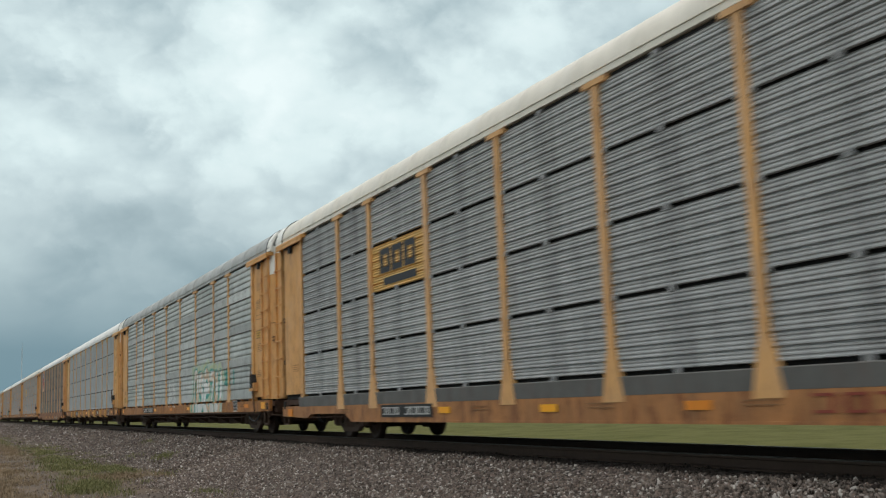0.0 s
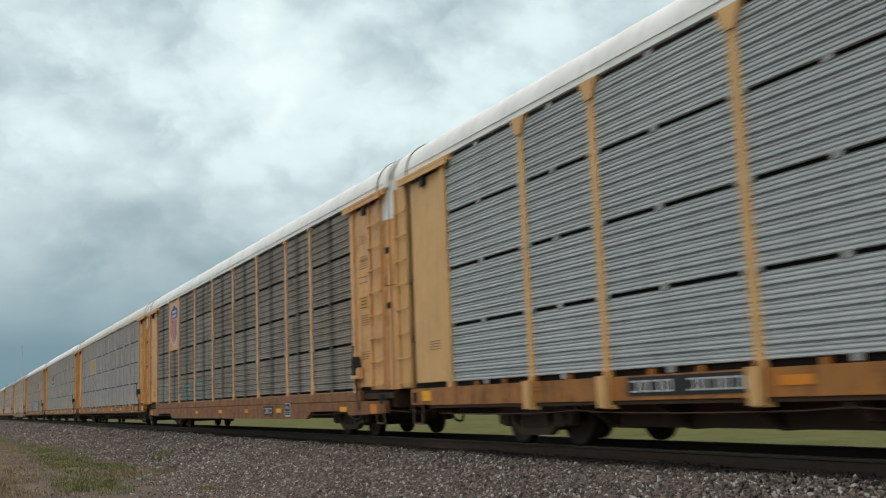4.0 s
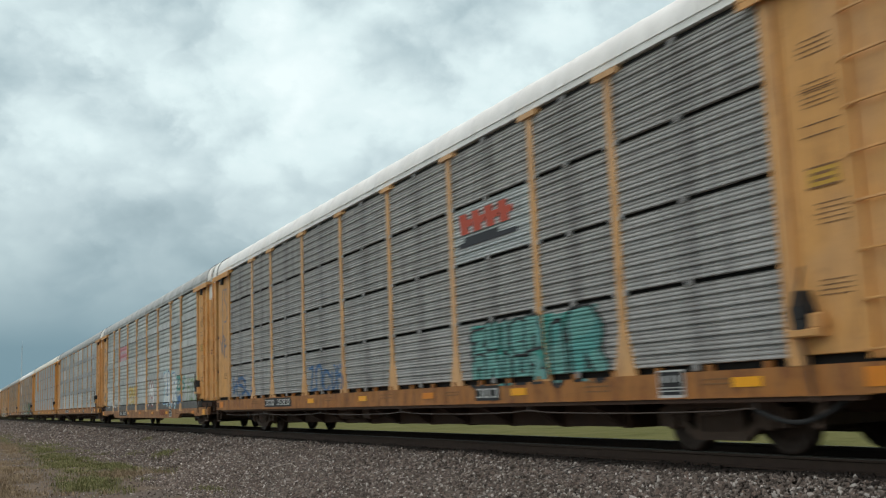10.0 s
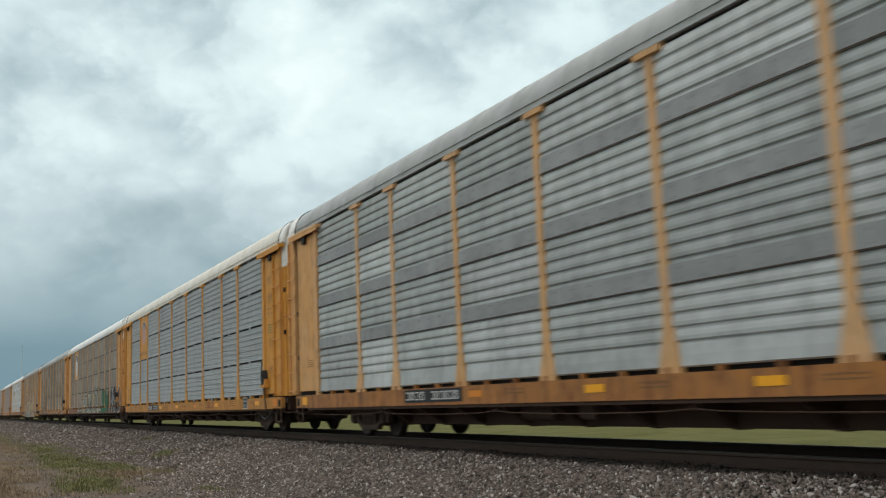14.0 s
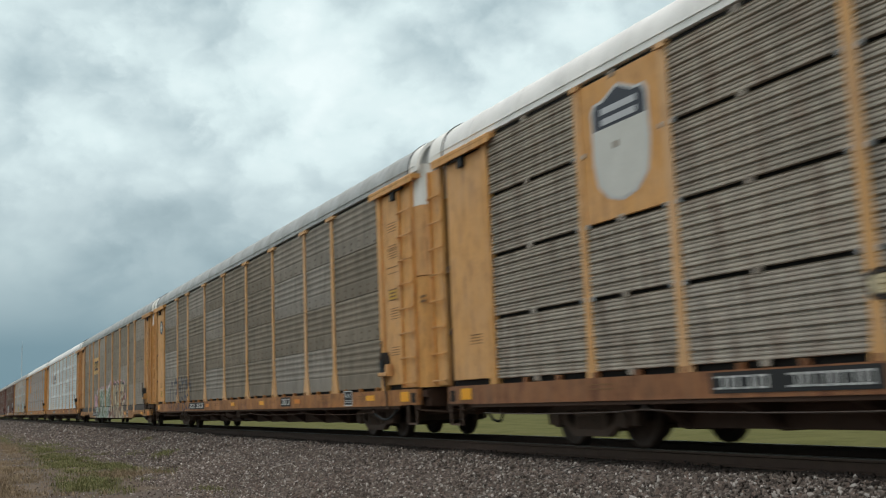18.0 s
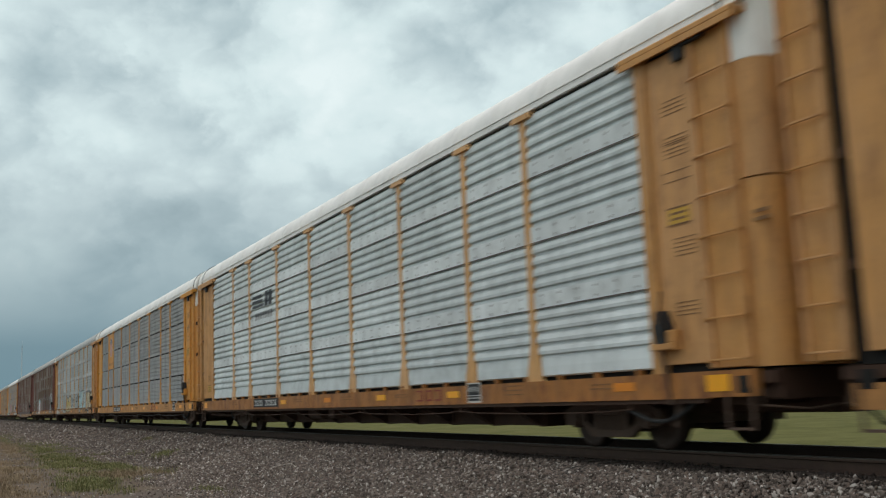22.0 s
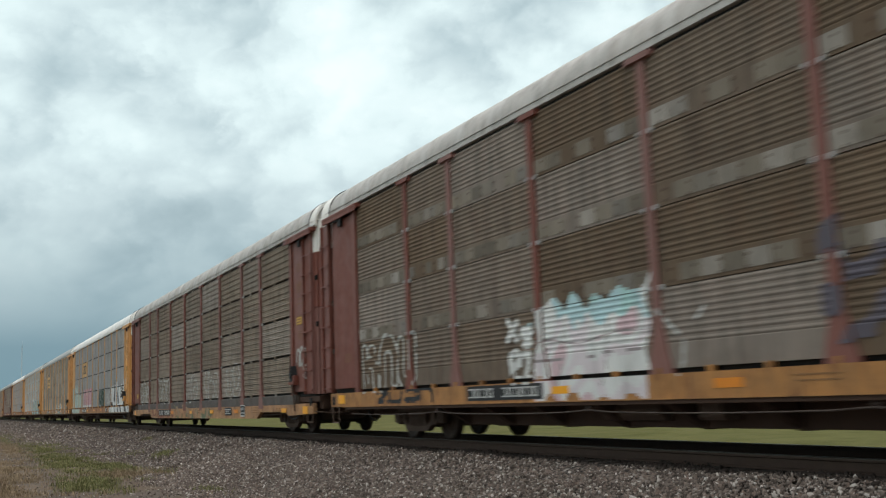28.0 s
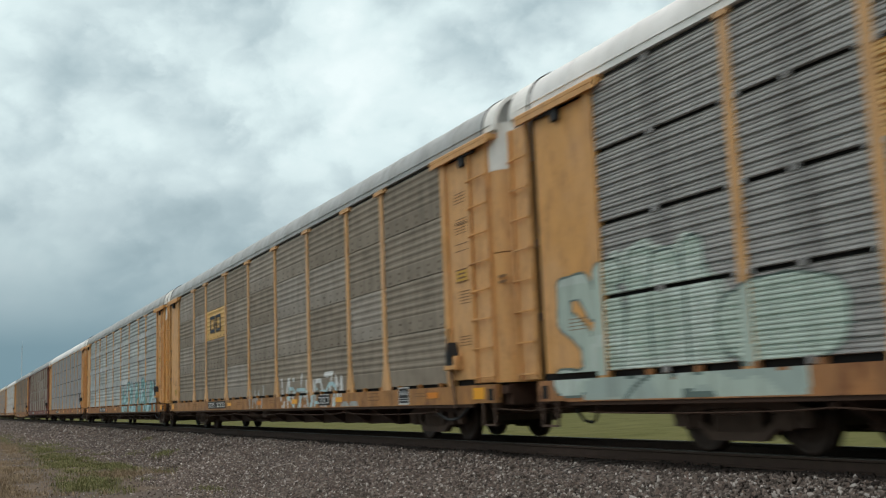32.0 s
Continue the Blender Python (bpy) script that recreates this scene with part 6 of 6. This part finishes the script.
    18: [(-1.3, -0.2, 0.75, 2.5, "s", 0.17, [("letters", 0.035, C_MOSS, (C_MINT, (0.54, 0.62, 0.56)))]), (-0.2, 2.4, 0.95, 2.6, "hanb", 0.19, [("cloud", 0.07, ((0.56, 0.63, 0.57), C_MINT)), ("letters", 0.035, C_MOSS, (C_MINT, (0.54, 0.62, 0.56), C_MINT))]), (2.3, 4.1, 1.02, 1.95, "c", 0.30, [("letters", 0.035, C_MOSS, (C_MINT, C_MINT))]), (-0.6, 3.2, 0.60, 1.0, "", 0.1, [("block", -0.5, 3.6, 0.66, 1.0, 0.0, 0.06, (C_MINT, (0.38, 0.46, 0.42))), ("strokes", C_MOSS, [(0.4, 1.0, 0.7, 0.98, 0.03), (1.6, 2.2, 0.78, 0.74, 0.05)])]), (5.4, 10.2, 1.0, 2.3, "", 0.1, [("block", 5.45, 9.9, 1.0, 2.26, 0.28, 0.03, (C_PINK, (0.60, 0.40, 0.40), C_PINK)), ("block", 5.45, 9.9, 1.0, 1.24, 0.28, 0.04, (C_WHITE,)), ("strokes", C_MAROON, [(6.2, 6.5, 1.0, 2.2, 0.07), (7.0, 7.35, 1.05, 2.2, 0.09), (8.3, 8.75, 1.0, 2.25, 0.09), (9.85, 10.15, 1.0, 2.3, 0.12)]), ("strokes", C_WHITE, [(7.25, 7.5, 1.0, 1.9, 0.06)])]), (13.6, 16.5, 1.1, 2.2, "", 0.1, [("block", 13.6, 16.1, 1.1, 2.1, 0.1, 0.10, ((0.03, 0.075, 0.05), (0.05, 0.08, 0.055))), ("erase", 0.5)]), chalk(17.2, 18.5, 1.2, 1.9, "sz", 0.07, C_CHALK), (18.4, 25.4, 0.62, 2.2, "", 0.1, [("block", 18.75, 23.95, 0.99, 2.10, 0.0, 0.09, (C_WHITE, C_WHITE, (0.63, 0.64, 0.63))), ("block", 20.4, 21.2, 1.8, 2.36, 0.1, 0.03, (C_WHITE,)), ("block", 23.3, 24.0, 1.0, 2.36, 0.1, 0.05, (C_WHITE,)), ("block", 18.5, 25.5, 0.66, 1.02, -0.1, 0.06, (C_WHITE, (0.60, 0.60, 0.59))), ("strokes", C_BLACK, [(18.75, 18.95, 1.05, 2.05, 0.07), (19.0, 19.45, 1.15, 1.15, 0.13), (20.25, 20.4, 1.5, 2.2, 0.15), (20.1, 20.35, 1.45, 1.35, 0.13), (20.4, 20.9, 2.28, 2.3, 0.03), (21.2, 21.6, 1.2, 2.0, 0.07), (21.45, 21.8, 1.75, 1.25, 0.13), (22.5, 22.65, 1.5, 2.0, 0.09), (22.55, 22.9, 1.55, 1.5, 0.09), (23.1, 23.3, 1.1, 2.2, 0.04), (23.6, 23.62, 1.4, 1.42, 0.12), (23.8, 23.82, 1.72, 1.74, 0.08), (18.7, 19.1, 0.98, 0.7, 0.05), (20.4, 20.7, 0.98, 0.68, 0.05), (21.6, 21.9, 0.98, 0.66, 0.10), (22.6, 22.9, 0.98, 0.68, 0.12), (24.2, 24.6, 0.98, 0.66, 0.14), (25.1, 25.3, 0.98, 0.66, 0.05)])]), chalk(20.0, 21.0, 2.2, 2.4, "v", 0.03, C_BLACK)],
    19: [chalk(13.6, 18.4, 0.42, 1.45, "vhiunzm", 0.055, C_WHITE), chalk(14.2, 18.0, 0.5, 1.2, "szven", 0.045, C_SKY), chalk(10.0, 12.2, 0.42, 1.35, "jmi", 0.05, C_FADE), chalk(18.4, 19.5, 0.45, 0.8, "nz", 0.05, C_FADE)],
    20: [(13.9, 23.7, 0.66, 2.1, "bnlhauh", 0.17, [("letters", 0.06, (0.10, 0.20, 0.24), (C_SKY, C_AQUA, C_SKY))])],
}

# k, side kind, panel paint, post paint, posts, roof, deep sill, and what sets each car apart
CARS = [
    dict(k=0, kind="slit", panel="grey", post="yellow", posts="deep", roof="cream", deep=True, curb="grey", sign=(2, "three_blocks", "yellow"), label="grey slatted car carrier with tan posts and cream roof"),
    dict(k=1, kind="rib", panel="zinc", post="yellow", posts="flare", roof="grey", deep=False, label="galvanised ribbed car carrier with white and green sprayed lettering"),
    dict(k=2, kind="slit", panel="blue", post="light", posts="over", roof="white", deep=False, clips=True, label="pale blue-grey slatted car carrier with light tan posts"),
    dict(k=3, board=False, kind="slit", panel="brown", post="faded", posts="slim", sill="rusty", roof="white", deep=True, plate=(1, "striped"), label="sooty, streaked brown car carrier with rusty sill and shield sign"),
    dict(k=4, kind="slit", panel="grey", post="yellow", posts="flare", roof="cream", deep=False, clips=True, sign=(2, "three_gold", "pale"), label="grey slatted car carrier with tan posts and pale sign panel"),
    dict(k=5, kind="slit", panel="grey", post="yellow", posts="slim", roof="white", deep=False, sign=(2, "stripes_block", "mist"), label="grey slatted car carrier with a faded striped sign panel"),
    dict(k=6, kind="slit", panel="warm", post="yellow", posts="flare", roof="white", deep=False, sign=(6, "red_band", "mist"), label="warm grey slatted car carrier with teal sprayed lettering"),
    dict(k=7, kind="rib", panel="zinc", post="yellow", posts="deep", roof="grey", deep=True, curb="grey", sign=(2, "pink", "pink"), label="galvanised ribbed car carrier with a pink sign panel"),
    dict(k=8, kind="rib", bands="dull", panel="zinc", post="yellow", posts="flare", roof="grey", deep=False, label="galvanised ribbed car carrier with grey roof and tan posts"),
    dict(k=9, kind="slit", panel="blue", post="orange", posts="flare", roof="cream", deep=False, plate=(1, "small"), label="clean pale grey car carrier with bright orange-yellow posts"),
    dict(k=10, kind="slit", panel="earth", post="yellow", posts="slim", roof="white", deep=False, sill="rusty", plate=(1, "pale"), label="weathered brown car carrier covered in sprayed lettering"),
    dict(k=11, roundel=True, kind="ridge", panel="bark", post="yellow", posts="flare", roof="grey", deep=False, label="dark brown ribbed car carrier with yellow posts"),
    dict(k=12, kind="ridge", sill="worn", panel="umber", post="tan", posts="deep", roof="grey", deep=True, curb=True, sign=(2, "two_loops", "yellow"), label="dark brown ribbed car carrier with large pink and cream sprayed piece"),
    dict(k=13, kind="bold", bands="bright", panel="silver", post="tan", posts="flare", roof="white", deep=False, sign=(2, "stripes_block", ""), label="bright silver ribbed car carrier with tan posts"),
    dict(k=14, kind="slit", panel="grey", post="orange", posts="flare", roof="white", deep=False, clips=True, plate=(1, "small"), label="grey slatted car carrier with orange posts and shield sign"),
    dict(k=15, kind="rib", panel="zinc", post="tan", posts="flare", roof="grey", deep=False, sill="worn", label="galvanised ribbed car carrier with outlined sprayed lettering"),
    dict(k=16, kind="ripple", patches=True, panel="dusk", post="oxide", posts="flare", roof="dirty", deep=False, sill="worn", cap=True, label="dark rusty car carrier with red-oxide posts and sprayed patches"),
    dict(k=17, kind="slit", panel="rustbrown", post="oxide", posts="deep", roof="dirty", deep=True, curb=True, sill="worn", label="dark brown slatted car carrier with red-oxide posts"),
    dict(k=18, kind="slit", panel="warm", post="yellow", posts="slim", roof="white", deep=False, sill="sill", sign=(2, "two_loops", "yellow"), label="dark grey slatted car carrier with pale green and pink lettering"),
    dict(k=19, kind="ridge", panel="umber", post="yellow", posts="flare", roof="grey", deep=False, sill="worn", sign=(2, "two_loops", "yellow"), label="dark brown ribbed car carrier with scribbled white paint"),
    dict(k=20, kind="rib", panel="zinc", post="yellow", posts="flare", roof="grey", deep=False, label="galvanised ribbed car carrier with teal sprayed lettering"),
    dict(k=21, kind="slit", panel="grey", post="yellow", posts="flare", roof="white", deep=False, label="grey slatted car carrier with tan posts and white roof"),
    dict(k=22, kind="ridge", panel="umber", post="oxide", posts="flare", roof="grey", deep=False, label="dark brown car carrier with red-oxide posts"),
    dict(k=23, kind="slit", panel="brown", post="yellow", posts="slim", roof="grey", deep=True, label="sooty brown slatted car carrier"),
    dict(k=24, kind="bold", panel="silver", post="yellow", posts="flare", roof="white", deep=False, label="bright silver ribbed car carrier"),
    dict(k=25, kind="slit", panel="warm", post="yellow", posts="flare", roof="cream", deep=False, label="warm grey slatted car carrier"),
    dict(k=26, kind="ridge", panel="umber", post="yellow", posts="flare", roof="grey", deep=True, label="dark brown ribbed car carrier"),
]
TRAIN = [(spec["k"],) + autorack(spec) for spec in CARS]

# ---- verge plants, stones, far mast ----
stones()
rng = random.Random(8)
DRYGRASS = leaf_material("dry_grass", (0.17, 0.125, 0.078, 1), (0.31, 0.235, 0.15, 1))
GREENGRASS = leaf_material("green_weed", (0.09, 0.097, 0.036, 1), (0.23, 0.22, 0.095, 1))


def growth(kind, count, seed):
    """Places for blades over the patches of one kind, closer towards their middles."""
    r = np.random.default_rng(seed)
    own = [q for q in PATCHES if q[0] == kind]
    out = []
    while len(out) < count:
        _, x, y, rx, ry, amount = own[int(r.integers(len(own)))]
        cx, cy = x + r.normal() * rx * 0.55, y + r.normal() * ry * 0.55
        if noise.noise(Vector((cx * 1.6, cy * 0.5, seed))) < r.uniform(-0.35, 0.3):
            continue
        out += [(cx + r.normal() * 0.12, cy + r.normal() * 0.2) for _ in range(int(r.uniform(4, 22)))]
    return out


grass_patch("dry_grass", growth("straw", 14000, 5) + clumps(9000, (-2.5, 4.6), (17, 110), 12, 0.3, 5), 0.11, DRYGRASS, "tufts of straw-coloured dry grass on the verge", 5)
grass_patch("weeds", growth("green", 24000, 6) + [(rng.gauss(x, 0.16), rng.gauss(y, 0.5)) for x, y in ((6.3, 34.1), (6.3, 34.3), (6.1, 33.8), (5.3, 28.6), (4.9, 21.5), (7.2, 42.8), (5.9, 38.0), (5.2, 42.0), (4.7, 31.0)) for _ in range(170)], 0.12, GREENGRASS, "low green weeds between the ballast and the verge", 6)


def antenna_mast():
    """Slender guyed mast far beyond the fields."""
    grey = plain("mast_steel", (0.60, 0.66, 0.68), 0.6, 0.3)
    mast = tagged(new("antenna_mast"), "slender grey lattice antenna mast beyond the field", "antenna mast")
    a = radians(3.15)
    mast.location = (1400 * math.sin(a), 1400 * math.cos(a), -1.0)
    s = Shape()
    for x, y in ((-0.6, -0.35), (0.6, -0.35), (0, 0.7)):
        s.tube((x, y, 0), (x * 0.5, y * 0.5, 88), 0.14, 5)
    for i in range(43):
        s.tube((-0.5, -0.3, 2 * i), (0.5, -0.3, 2 * i + 2), 0.09, 4)
        s.tube((0.5, -0.3, 2 * i), (0, 0.6, 2 * i + 2), 0.09, 4)
    link("lattice", s.mesh("lattice"), grey, mast)
    link("aerial", Shape().tube((0, 0, 88), (0, 0, 95), 0.18, 5).mesh("aerial"), grey, mast)


antenna_mast()

# ---- movement ----


def rear_line(t):
    """Where the trailing panel edge of the first car stands at t seconds."""
    return 24.2 - 16.3751 * t - 0.0037285 * t * t


def motions():
    times = [2.0 * i for i in range(17)]
    for k, car, wheels in TRAIN:
        def place(t):
            return rear_line(t) + PITCH * k - PANEL_END

        walk(car, [(t, pose(TRACK, place(t), 0)) for t in times])
        for wheel, y in wheels:
            # the wheels turn while they can be made out
            frames = [i for i in range(0, 961) if -12 < place(i / 30) + y < 45]
            if not frames:
                continue
            start = place(frames[0] / 30)
            rows = []
            if frames[0] > 0:
                rows.append((0.0, pose(0, y, 0.40)))
            for i in frames:
                rows.append((i / 30, pose(0, y, 0.40, math.degrees((start - place(i / 30)) / 0.40))))
            if frames[-1] < 960:
                rows.append((32.0, pose(0, y, 0.40, math.degrees((start - place(frames[-1] / 30)) / 0.40))))
            if len(rows) > 1:
                walk(wheel, rows)
    wind = Vector((5.4, -2.65, 0))
    walk(sky, [(t, pose(*(wind * (t - 16)))) for t in (0.0, 16.0, 32.0)])


motions()
